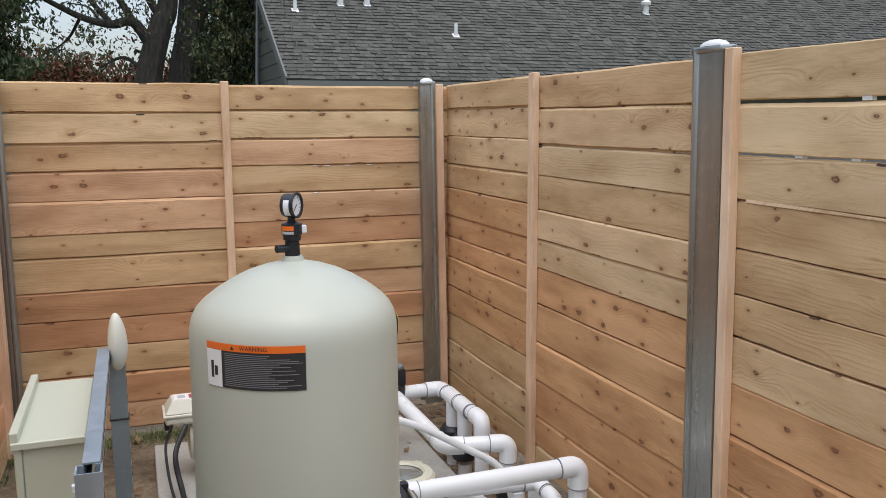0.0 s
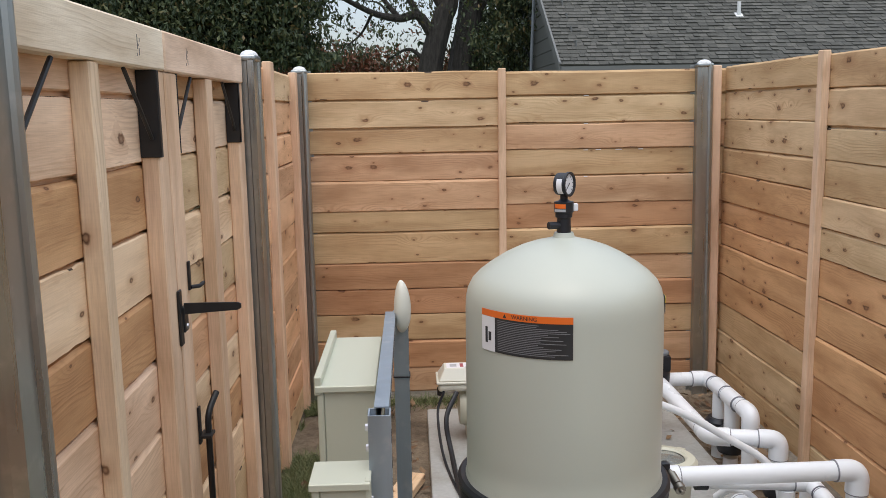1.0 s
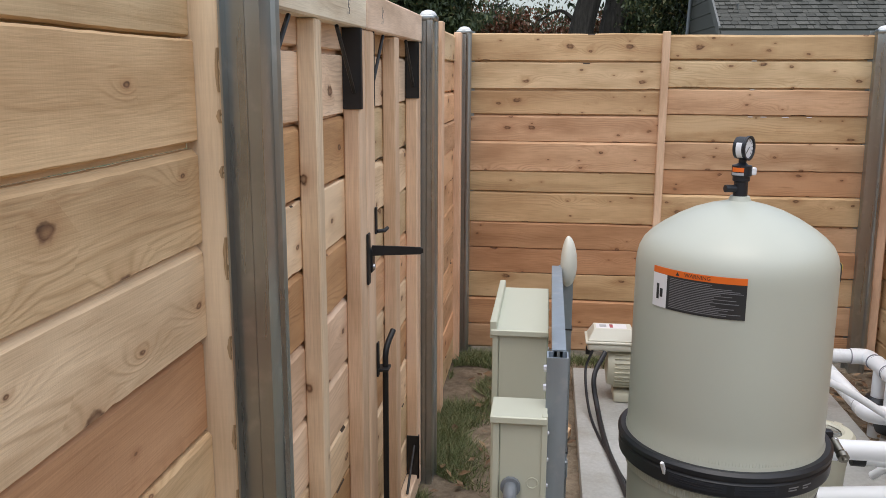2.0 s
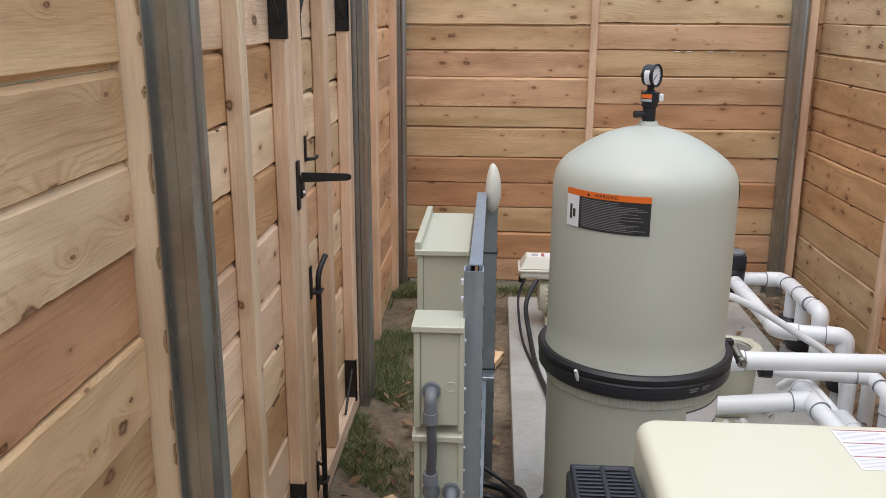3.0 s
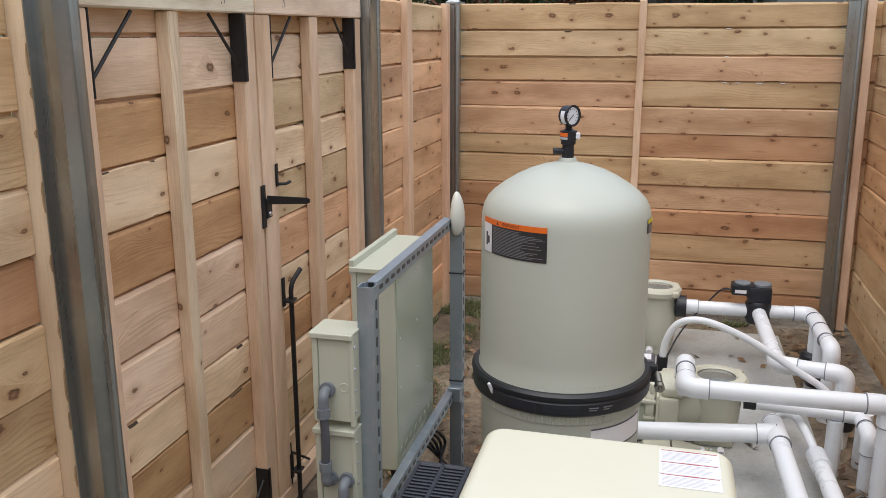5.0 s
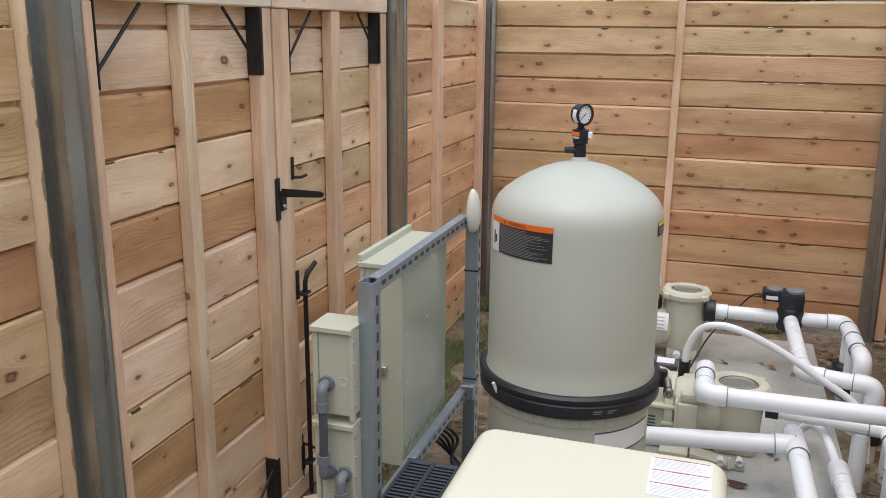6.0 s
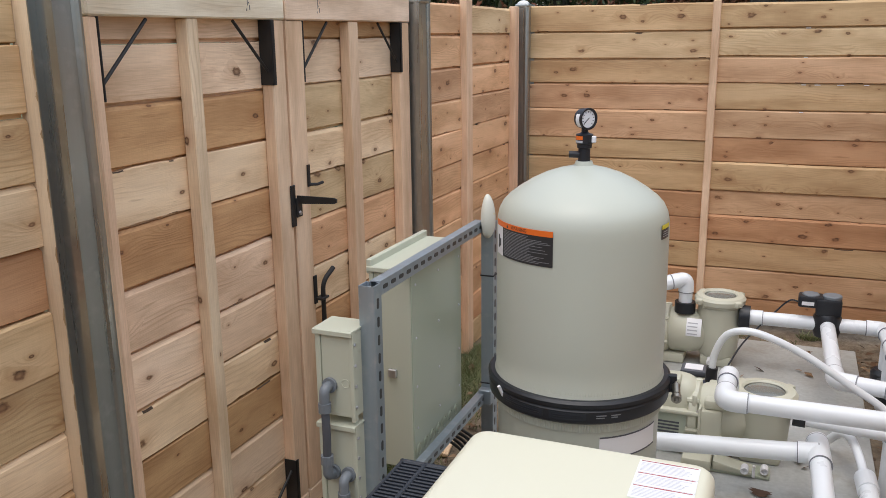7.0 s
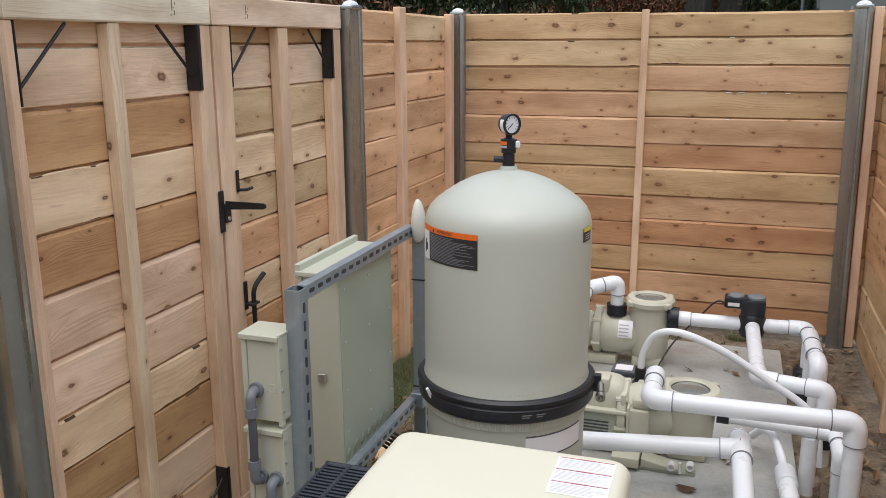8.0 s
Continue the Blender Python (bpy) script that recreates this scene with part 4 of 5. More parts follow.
def enclosure(name, at, w, d, h, label, knock=(), lip=True):
    """A small painted steel box: at is its base's south-west corner."""
    ob = thing(name, at, label, "electrical box", "electrical boxes on the rack")
    part("body", bm_box(0.0085, w, 0, d, 0, h - 0.0065, 0.002), box_paint, ob)
    part("cover", bm_box(-0.006, 0.008, -0.004, d + 0.004, -0.004, h - 0.006, 0.002), box_paint, ob)
    hood = bm_box(-0.010, w + 0.002, -0.008, d + 0.004, h - 0.004, h + 0.002, 0.001)
    bm_box(-0.010, w + 0.002, -0.010, -0.007, h - 0.012, h + 0.001, 0.001, bm=hood)
    part("hood", hood, box_paint, ob)
    for x, z, r in knock:
        part("knockout", bm_lathe([(r - 0.0015, 0.0), (r - 0.001, 0.001), (r + 0.001, 0.001), (r + 0.0015, 0.0)], 20, (x, 0.0, z), pose(0, 0, 0, 90, 0, 0)), box_paint, ob)
    return ob


cab = enclosure("electrical_cabinet", (-0.232, 2.005, 0.310), 0.120, 0.395, 0.610, "large cream steel electrical cabinet on the rack")
part("back_panel", bm_box(0.120, 0.1235, 0.004, 0.391, 0.004, 0.604, 0.001), panel_paint, cab, "glossy greenish back panel")
rim = bm_box(-0.012, 0.004, -0.006, 0.401, 0.590, 0.632, 0.002)
part("door_edge", rim, box_paint, cab)
part("latch", bm_box(0.05, 0.075, -0.012, 0.0, 0.285, 0.31, 0.002), bolt_steel, cab)
kn = mesh_of("knockout", bm_lathe([(0.0, 0.0012), (0.0115, 0.0012), (0.0125, 0.0), (0.0155, 0.0), (0.0165, 0.0012), (0.018, 0.0)], 20, m=pose(0, 0, 0, 0, 90, 0)), panel_paint)
for k in range(7):
    o = new("knockout", kn)
    o.parent = cab
    o.matrix_basis = Matrix.Translation((0.1236, 0.035 + 0.050 * k, 0.05))
scr = mesh_of("screw", bm_lathe([(0.004, 0.0), (0.003, 0.002), (0, 0.002)], 8, m=pose(0, 0, 0, 0, 90, 0)), bolt_steel)
for yy in (0.03, 0.20, 0.37):
    for zz in (0.12, 0.25, 0.40, 0.56):
        o = new("screw", scr)
        o.parent = cab
        o.matrix_basis = Matrix.Translation((0.1236, yy, zz))
boxes = [(0.625, 0.228), (0.376, 0.226), (0.128, 0.226)]
for zb, h in boxes:
    b = enclosure("junction_box", (-0.208, 1.655, zb), 0.098, 0.090, h, "small cream steel junction box with grey conduit", ((0.074, 0.09, 0.011),))
    flange = bm_box(0.090, 0.101, -0.004, 0.012, -0.01, h + 0.004, 0.001)
    part("flange", flange, box_paint, b)
    for k in range(4):
        part("screw", bm_lathe([(0.0045, 0), (0.004, 0.003), (0, 0.003)], 8, (0.1015, 0.004, 0.03 + 0.055 * k), pose(0, 0, 0, 0, 90, 0)), bolt_steel, b)


def conduit(x, z_hi, z_lo, y0=1.655):
    at = (x, y0, z_lo)
    ob = thing("flexible_conduit", at, "grey flexible conduit with elbow fittings between junction boxes", "conduit", "grey conduits")
    y1 = y0 - 0.034
    mid = smooth_curve([(x, y1, z_hi - 0.045), (x + 0.004, y1 - 0.004, (z_hi + z_lo) / 2), (x, y1, z_lo + 0.045)], 8)
    part("hose", shift(bm_tube(mid, 0.0108, 14), at), grey_flex, ob)
    for z, d in ((z_hi, -1), (z_lo, 1)):
        part("elbow", shift(bm_tube(rounded_path([(x, y0 - 0.001, z), (x, y1, z), (x, y1, z + d * 0.042)], 0.022, 6), 0.0130, 16), at), grey_conduit, ob)
        part("nut", shift(bm_tube([(x, y1, z + d * 0.036), (x, y1, z + d * 0.060)], 0.0165, 10), at), grey_conduit, ob)
        part("lock_ring", shift(bm_tube([(x, y0 - 0.010, z), (x, y0 - 0.001, z)], 0.020, 12), at), grey_conduit, ob)


conduit(-0.176, 0.708, 0.470)
conduit(-0.132, 0.470, 0.230)


# ---- plumbing ----
PR = 0.0308


def pvc_line(name, pts, label, r=PR, fillet=0.06, start_collar=False, end_collar=False):
    """Straight pipes and moulded elbows of one glued line."""
    at = Vector((pts[0][0], pts[0][1], PAD))
    ob = thing(name, at, label, "pipe", "white pool pipes")
    pts = [Vector(p) for p in pts]
    n = len(pts)
    socket = r * 1.9
    for k in range(n - 1):
        a, b = pts[k], pts[k + 1]
        d = (b - a).normalized()
        a2 = a + d * (socket * 0.6 if k else 0)
        b2 = b - d * (socket * 0.6 if k + 1 < n - 1 else 0)
        if (b2 - a2).length > 0.01:
            part("pipe", shift(bm_tube([a2, b2], r, 24), at), pvc, ob)
    for k in range(1, n - 1):
        d1, d2 = (pts[k - 1] - pts[k]).normalized(), (pts[k + 1] - pts[k]).normalized()
        l1 = min(socket * 1.25, (pts[k - 1] - pts[k]).length * 0.5)
        l2 = min(socket * 1.25, (pts[k + 1] - pts[k]).length * 0.5)
        path = rounded_path([pts[k] + d1 * l1, pts[k], pts[k] + d2 * l2], fillet * r / PR, 10)
        e = part("elbow", shift(bm_tube(path, r * 1.13, 24), at), pvc, ob)
        for d, l in ((d1, l1), (d2, l2)):
            c = pts[k] + d * l
            part("glue_ring", shift(bm_tube([c - d * 0.001, c + d * 0.0025], r * 1.135, 24), at), pvc_ring, e)
    return ob, at


def coupling(ob, at, a, b, r=PR * 1.13, name="coupling", mat=None, ring=True):
    a, b = Vector(a), Vector(b)
    d = (b - a).normalized()
    c = part(name, shift(bm_tube([a, b], r, 24), at), mat or pvc, ob)
    if ring:
        for q in (a, b):
            part("glue_ring", shift(bm_tube([q - d * 0.0015, q + d * 0.0015], r * 1.006, 24), at), pvc_ring, c)
    return c


# from the far pump through the valve to the corner, then down
l1, l1a = pvc_line("suction_pipe", [(0.735, 3.865, 0.295), (1.285, 3.865, 0.300), (1.300, 3.400, 0.300), (1.300, 3.400, -0.04)],
                   "white pipe from the far pump through the valve to the ground")
for y in (3.715, 3.575):
    part("tee_stub", shift(bm_tube([(1.292, y, 0.29), (1.292, y, 0.13)], PR * 1.05, 24), l1a), pvc, l1)
    part("union", shift(bm_lathe([(0.0, 0.0), (0.052, 0.0), (0.060, 0.02), (0.060, 0.085), (0.048, 0.10), (0.0, 0.10)], 24, (1.292, y, 0.075)), l1a), black_plastic, l1, "black pipe union")
    part("stub_foot", shift(bm_tube([(1.292, y, 0.05), (1.292, y, -0.04)], PR, 20), l1a), pvc, l1)
    coupling(l1, l1a, (1.2935, y + 0.062, 0.300), (1.2935, y - 0.062, 0.300))
coupling(l1, l1a, (0.735, 3.865, 0.295), (0.790, 3.865, 0.2955))
part("pipe_nut", shift(bm_tube([(0.690, 3.865, 0.295), (0.736, 3.865, 0.295)], 0.052, 16), l1a), black_plastic, l1, "black union nut")

l2, l2a = pvc_line("branch_pipe", [(1.058, 3.820, 0.298), (1.072, 3.225, 0.285), (1.312, 3.165, 0.288), (1.312, 3.165, -0.04)],
                   "white branch pipe from the valve bending down to the ground")
part("union", shift(bm_lathe([(0.0, 0.0), (0.046, 0.0), (0.052, 0.02), (0.052, 0.075), (0.044, 0.09), (0.0, 0.09)], 24, (1.312, 3.165, 0.07)), l2a), black_plastic, l2, "black pipe union")

l3, l3a = pvc_line("return_pipe", [(0.710, 2.900, 0.262), (0.710, 2.900, 0.388), (0.710, 2.680, 0.376), (1.345, 2.672, 0.383), (1.345, 2.672, -0.04)],
                   "white return pipe crossing over the near pump to the ground")
l4, l4a = pvc_line("heater_pipe", [(0.300, 2.650, 0.190), (1.008, 2.655, 0.250)], "white heater pipe with tee beside the filter")
coupling(l4, l4a, (0.945, 2.655, 0.2445), (1.008, 2.655, 0.250))
coupling(l4, l4a, (1.004, 2.735, 0.250), (1.012, 2.575, 0.249), name="tee")
part("pipe", shift(bm_tube([(1.010, 2.60, 0.249), (1.045, 1.20, 0.240)], PR, 24), l4a), pvc, l4)
cap = bm_lathe([(PR * 1.13, 0.0), (PR * 1.10, 0.012), (PR * 0.8, 0.028), (0.0, 0.034)], 24, m=pose(0, 0, 0, -90, 0, 0))
part("end_cap", shift(shift(cap, (-1.004, -2.733, -0.250)), l4a), pvc, l4)
l5, l5a = pvc_line("pump_inlet_pipe", [(0.965, 2.955, 0.230), (1.325, 2.930, 0.222), (1.330, 2.800, 0.205), (1.330, 2.800, -0.04)],
                   "white inlet pipe of the near pump bending to the ground", r=0.025)
for x, y in ((1.245, 2.936), (1.36, 3.02)):
    part("pipe_stub", shift(bm_tube([(x, y, 0.20), (x, y, -0.04)], 0.028, 20), l5a), pvc, l5)
part("pipe_nut", shift(bm_tube([(0.930, 2.957, 0.231), (0.972, 2.955, 0.230)], 0.030, 12), l5a), black_plastic, l5, "black union nut")

hose = thing("vinyl_hose", (0.632, 3.166, PAD), "white flexible hose arching over the near pump", "hose")
hp = smooth_curve([(0.632, 3.166, 0.285), (0.640, 3.160, 0.36), (0.675, 3.140, 0.44), (0.735, 3.115, 0.476), (0.82, 3.115, 0.465), (0.96, 3.130, 0.402), (1.12, 3.130, 0.305), (1.24, 3.125, 0.228), (1.285, 3.10, 0.15), (1.30, 3.08, 0.02)], 8)
part("tube", shift(bm_tube(hp, 0.0138, 16), (0.632, 3.166, PAD)), pvc, hose)
part("cuff", shift(bm_tube([(0.631, 3.166, 0.235), (0.633, 3.165, 0.300)], 0.022, 14), (0.632, 3.166, PAD)), black_plastic, hose, "black hose cuff")
part("fitting", shift(bm_box(0.598, 0.662, 3.13, 3.20, 0.150, 0.240, 0.014, 2), (0.632, 3.166, PAD)), valve_blue, hose, "dark blue valve body")
part("fitting_nut", shift(bm_tube([(0.566, 3.165, 0.195), (0.598, 3.165, 0.195)], 0.027, 10), (0.632, 3.166, PAD)), valve_blue, hose)
part("fitting_nut", shift(bm_tube([(0.660, 3.165, 0.195), (0.690, 3.165, 0.195)], 0.025, 10), (0.632, 3.166, PAD)), valve_blue, hose)
part("fitting_handle", shift(bm_box(0.612, 0.650, 3.085, 3.132, 0.198, 0.222, 0.006, 2), (0.632, 3.166, PAD)), black_plastic, hose)
part("fitting_stem", shift(bm_tube([(0.628, 3.165, 0.17), (0.628, 3.165, 0.052)], 0.018, 12), (0.632, 3.166, PAD)), black_plastic, hose)

h2at = (1.15, 2.70, PAD)
hose2 = thing("drain_hose", h2at, "white drain hose ending in a union on a pipe", "hose")
part("tube", shift(bm_tube(smooth_curve([(1.060, 3.10, 0.10), (1.095, 3.06, 0.150), (1.125, 2.99, 0.165), (1.145, 2.88, 0.155), (1.156, 2.755, 0.142)], 8), 0.015, 14), h2at), pvc, hose2)
part("cuff", shift(bm_tube([(1.156, 2.775, 0.142), (1.158, 2.745, 0.142)], 0.020, 14), h2at), black_plastic, hose2)
part("union", shift(bm_tube([(1.157, 2.755, 0.142), (1.162, 2.665, 0.140)], 0.034, 20), h2at), pvc, hose2)
part("pipe", shift(bm_tube([(1.161, 2.68, 0.140), (1.200, 1.20, 0.130)], 0.029, 20), h2at), pvc, hose2)
part("pipe_foot", shift(bm_box(1.185, 1.205, 1.30, 1.36, PAD, 0.12, 0.003), h2at), concrete, hose2)


def build_valve():
    at = (1.056, 3.865, 0.30)
    ob = thing("valve_actuator", at, "black motor valve actuator with twin white caps on the pipe", "valve")
    part("valve_body", bm_lathe([(0.0, -0.055), (0.050, -0.055), (0.058, -0.03), (0.058, 0.035), (0.048, 0.05), (0.0, 0.05)], 28), black_plastic, ob)
    part("housing", bm_box(-0.052, 0.052, -0.045, 0.045, 0.045, 0.120, 0.010, 2), black_plastic, ob)
    part("motor_case", bm_box(-0.125, -0.020, -0.040, 0.040, 0.075, 0.128, 0.010, 2), black_plastic, ob)
    for x, r in ((-0.075, 0.036), (0.012, 0.040)):
        part("cap", bm_lathe([(r, 0.0), (r, 0.010), (r * 0.9, 0.014), (0.0, 0.014)], 28, (x, 0, 0.120)), grey_conduit, ob, "grey indicator cap")
    part("name_plate", bm_box(-0.110, -0.060, -0.0415, -0.0402, 0.088, 0.104), white_label, ob)
    cord = smooth_curve([(-0.12, 0.0, 0.09), (-0.16, 0.02, 0.085), (-0.22, 0.02, 0.02), (-0.34, -0.10, -0.10), (-0.42, -0.22, -0.235), (-0.46, -0.30, -0.240)], 6)
    part("cord", bm_tube(cord, 0.004, 8), black_plastic, ob, "thin black cord")


build_valve()


# ---- pumps ----
def build_pump(at, label, drive, scale=1.0, lid_z=0.33, port_h=0.25):
    """A pool pump: strainer pot at local x = 0, motor towards -x. Base on the slab."""
    ob = thing("pool_pump", at, label, "pool pump", "pool pumps")
    pot = [(0.0, 0.03), (0.070, 0.03), (0.088, 0.06), (0.094, 0.16), (0.096, lid_z - 0.05), (0.102, lid_z - 0.045), (0.102, lid_z - 0.03), (0.0, lid_z - 0.03)]
    part("strainer_pot", bm_lathe(pot, 40), pump_paint, ob)
    ring = part("lid_ring", bm_lathe([(0.070, lid_z - 0.032), (0.112, lid_z - 0.032), (0.114, lid_z - 0.012), (0.104, lid_z), (0.078, lid_z + 0.004), (0.070, lid_z - 0.004)], 40), pump_paint, ob, "almond clamp ring")
    for k in range(4):
        a = radians(45 + 90 * k)
        tab = bm_box(0.100, 0.132, -0.016, 0.016, lid_z - 0.030, lid_z - 0.006, 0.005, 2)
        tab.transform(pose(0, 0, 0, 0, 0, math.degrees(a)))
        part("ring_tab", tab, pump_paint, ring)
    part("lid", bm_lathe([(0.073, lid_z - 0.010), (0.060, lid_z - 0.002), (0.0, lid_z + 0.001)], 36), lid_glass, ob, "clear strainer lid")
    x_axis = pose(0, 0, 0, 0, -90, 0)
    zc = 0.145
    vol = bm_lathe([(0.0, 0.05), (0.075, 0.05), (0.092, 0.075), (0.104, 0.12), (0.106, 0.20), (0.098, 0.215), (0.112, 0.222), (0.112, 0.250), (0.085, 0.262), (0.0, 0.262)], 40, (0, 0, zc), x_axis)
    part("volute", vol, pump_paint, ob)
    for k in range(6):
        a = radians(60 * k + 20)
        part("flange_bolt", shift(bm_tube([(-0.216, math.cos(a) * 0.108, zc + math.sin(a) * 0.108), (-0.258, math.cos(a) * 0.108, zc + math.sin(a) * 0.108)], 0.011, 8), (0, 0, 0)), pump_paint, ob)
    motor = bm_lathe([(0.0, 0.262), (0.078, 0.262), (0.088, 0.28), (0.088, 0.40), (0.080, 0.43), (0.0, 0.44)], 36, (0, 0, zc), x_axis)
    part("motor", motor, pump_paint, ob)
    fin = mesh_of("cooling_fin", bm_box(-0.40, -0.29, -0.002, 0.002, 0.084, 0.096, 0.001), pump_paint)
    for k in range(28):
        f = new("cooling_fin", fin)
        f.parent = ob
        f.matrix_basis = Matrix.Translation((0, 0, zc)) @ pose(0, 0, 0, 360 / 28 * k, 0, 0)
    part("base_foot", bm_box(-0.40, -0.14, -0.085, 0.085, 0.0, 0.045, 0.01, 2), pump_paint, ob)
    part("pot_foot", bm_box(-0.07, 0.07, -0.07, 0.07, 0.0, 0.05, 0.012, 2), pump_paint, ob)
    for y in (-0.095, -0.060) if drive else ():
        part("drain_plug", bm_lathe([(0.016, 0.0), (0.016, 0.02), (0.010, 0.024), (0.010, 0.016), (0.0, 0.016)], 16, (-0.02, y, 0.035), pose(0, 0, 0, 90, 0, 0)), white_label, ob)
    if drive:
        d = part("drive_box", bm_box(-0.525, -0.30, -0.080, 0.080, 0.235, 0.272, 0.014, 3), drive_paint, ob, "ivory control box on the motor")
        part("drive_lip", bm_box(-0.532, -0.293, -0.086, 0.086, 0.270, 0.281, 0.005, 2), drive_paint, d)
        lid = bm_box(-0.522, -0.303, -0.076, 0.076, 0.281, 0.332, 0.004)
        for v in lid.verts:
            if v.co.z > 0.30:
                v.co.x = -0.4125 + (v.co.x + 0.4125) * 0.78
                v.co.y = v.co.y * 0.66
        part("drive_cover", lid, drive_paint, d, "ivory faceted cover")
        part("keypad", bm_box(-0.485, -0.350, -0.034, 0.034, 0.332, 0.3335), white_label, d)
        part("keypad_mark", bm_box(-0.470, -0.440, -0.020, 0.020, 0.3336, 0.3340), grey_ink, d)
        part("keypad_mark", bm_box(-0.425, -0.410, -0.026, 0.026, 0.3336, 0.3340), red_ink, d)
        part("gland", bm_tube([(-0.515, -0.02, 0.240), (-0.515, -0.02, 0.205)], 0.014, 12), black_plastic, d)
    else:
        mc = part("motor_cover", bm_box(-0.410, -0.212, -0.100, 0.100, 0.02, 0.164, 0.012, 2), motor_green, ob, "boxy grey-green motor body with vent slots")
        # dark strips on the face paint the shade inside the vents
        for k in range(5):
            part("vent_slot", bm_box(-0.400, -0.280, -0.1015, -0.0990, 0.072 + 0.013 * k, 0.0785 + 0.013 * k), grey_flex, mc)
        part("cover_flange", bm_box(-0.418, -0.200, -0.116, 0.112, 0.165, 0.182, 0.007, 2), pump_paint, ob)
        dome = bmesh.new()
        bmesh.ops.create_uvsphere(dome, u_segments=28, v_segments=16, radius=1.0)
        for v in dome.verts:
            c = v.co
            sq = lambda q: math.copysign(abs(q) ** 0.72, q)
            v.co = Vector((-0.308 + 0.094 * sq(c.x), 0.088 * sq(c.y) - 0.004, 0.180 + 0.098 * max(-0.05, sq(c.z))))
        top = part("motor_hood", dome, pump_paint, ob, "rounded almond motor hood")
        part("hood_block", bm_box(-0.352, -0.285, -0.086, -0.010, 0.232, 0.292, 0.012, 2), pump_paint, top)
        part("hood_rib", bm_box(-0.240, -0.222, -0.098, 0.090, 0.182, 0.240, 0.006, 2), pump_paint, top)
        for x in (-0.405, -0.215):
            part("flange_screw", bm_lathe([(0.008, 0), (0.007, 0.006), (0, 0.006)], 10, (x, -0.104, 0.182)), bolt_steel, ob)
        part("seal_plate", bm_box(-0.208, -0.132, -0.122, 0.122, 0.0, 0.196, 0.010, 2), pump_paint, ob)
        part("seal_step", bm_box(-0.198, -0.118, -0.108, 0.108, 0.196, 0.232, 0.010, 2), pump_paint, ob)
        part("seal_rib", bm_box(-0.214, -0.204, -0.128, 0.128, 0.0, 0.205, 0.004, 2), pump_paint, ob)
        part("base_rail", bm_box(-0.262, 0.040, -0.185, -0.100, 0.0, 0.012, 0.004, 2), motor_green, ob)
        part("base_block", bm_box(-0.255, -0.155, -0.212, -0.125, 0.012, 0.050, 0.006, 2), pump_paint, ob)
        wedge = bm_box(-0.150, -0.020, -0.190, -0.120, 0.012, 0.046, 0.004, 2)
        for v in wedge.verts:
            v.co.z = 0.012 + (v.co.z - 0.012) * (1 - 0.75 * (v.co.x + 0.150) / 0.13)
        part("base_gusset", wedge, pump_paint, ob)
        part("plug_stem", bm_box(-0.018, -0.008, -0.196, -0.186, 0.008, 0.052, 0.002), white_label, ob)
        for x, y in ((-0.043, -0.190), (0.021, -0.172)):
            part("drain_plug", bm_lathe([(0.0, -0.02), (0.013, -0.02), (0.014, 0.0), (0.014, 0.012), (0.012, 0.015), (0.008, 0.013), (0.007, 0.004), (0.0, 0.004)], 20, (x, y, 0.032), pose(0, 0, 0, 90, 0, 0)), white_label, ob)
        return ob
    part("pump_sticker", curved_side(0.1065, -0.135, -0.068, -48, -2, zc), white_label, ob, "white sticker with print")
    for k in range(4):
        part("print_line", curved_side(0.1072, -0.130, -0.085, -9 - 9 * k, -6 - 9 * k, zc), grey_ink, ob)
    return ob


def curved_side(r, x0, x1, a0, a1, zc):
    bm = curved_patch(r, a0, a1, x0, x1)
    for v in bm.verts:
        ya, zb, xx = v.co.x, v.co.y, v.co.z
        v.co = Vector((xx, -ya, zc - zb))
    return bm


p1 = build_pump((0.600, 3.895, PAD), "almond pool pump with clear lid beside the far fence", True, lid_z=0.330)
p2 = build_pump((0.830, 2.985, PAD), "almond pool pump under the return pipe", False, lid_z=0.262)
# discharge elbow of the far pump
d_ob, d_at = pvc_line("discharge_elbow", [(0.448, 3.865, 0.330), (0.448, 3.865, 0.448), (0.320, 3.800, 0.425), (0.320, 3.350, 0.415)], "white discharge elbow on the far pump")
part("union_nut", shift(bm_tube([(0.448, 3.865, 0.290), (0.448, 3.865, 0.340)], 0.047, 18), d_at), black_plastic, d_ob, "black union nut")
# terminal box behind the near pump's motor
tb = thing("timer_box", (0.560, 3.30, PAD), "almond pump terminal box with black cover", "control box")
part("case", bm_box(-0.06, 0.05, -0.05, 0.05, 0.0, 0.165, 0.015, 2), pump_paint, tb)
part("cover", bm_box(-0.055, 0.045, -0.045, 0.045, 0.165, 0.190, 0.008, 2), grey_flex, tb)
part("plate", bm_box(-0.040, 0.030, -0.03, 0.03, 0.190, 0.192), white_label, tb)


# ---- cables ----
def cable(pts, r, label):
    at = Vector((pts[0][0], pts[0][1], pts[0][2]))
    c = new("cable", mesh_of("cable", shift(bm_tube(smooth_curve(pts, 8), r, 10), at), black_plastic))
    c.matrix_basis = Matrix.Translation(at)
    tagged(c, label, "cable", "black cables under the rack")


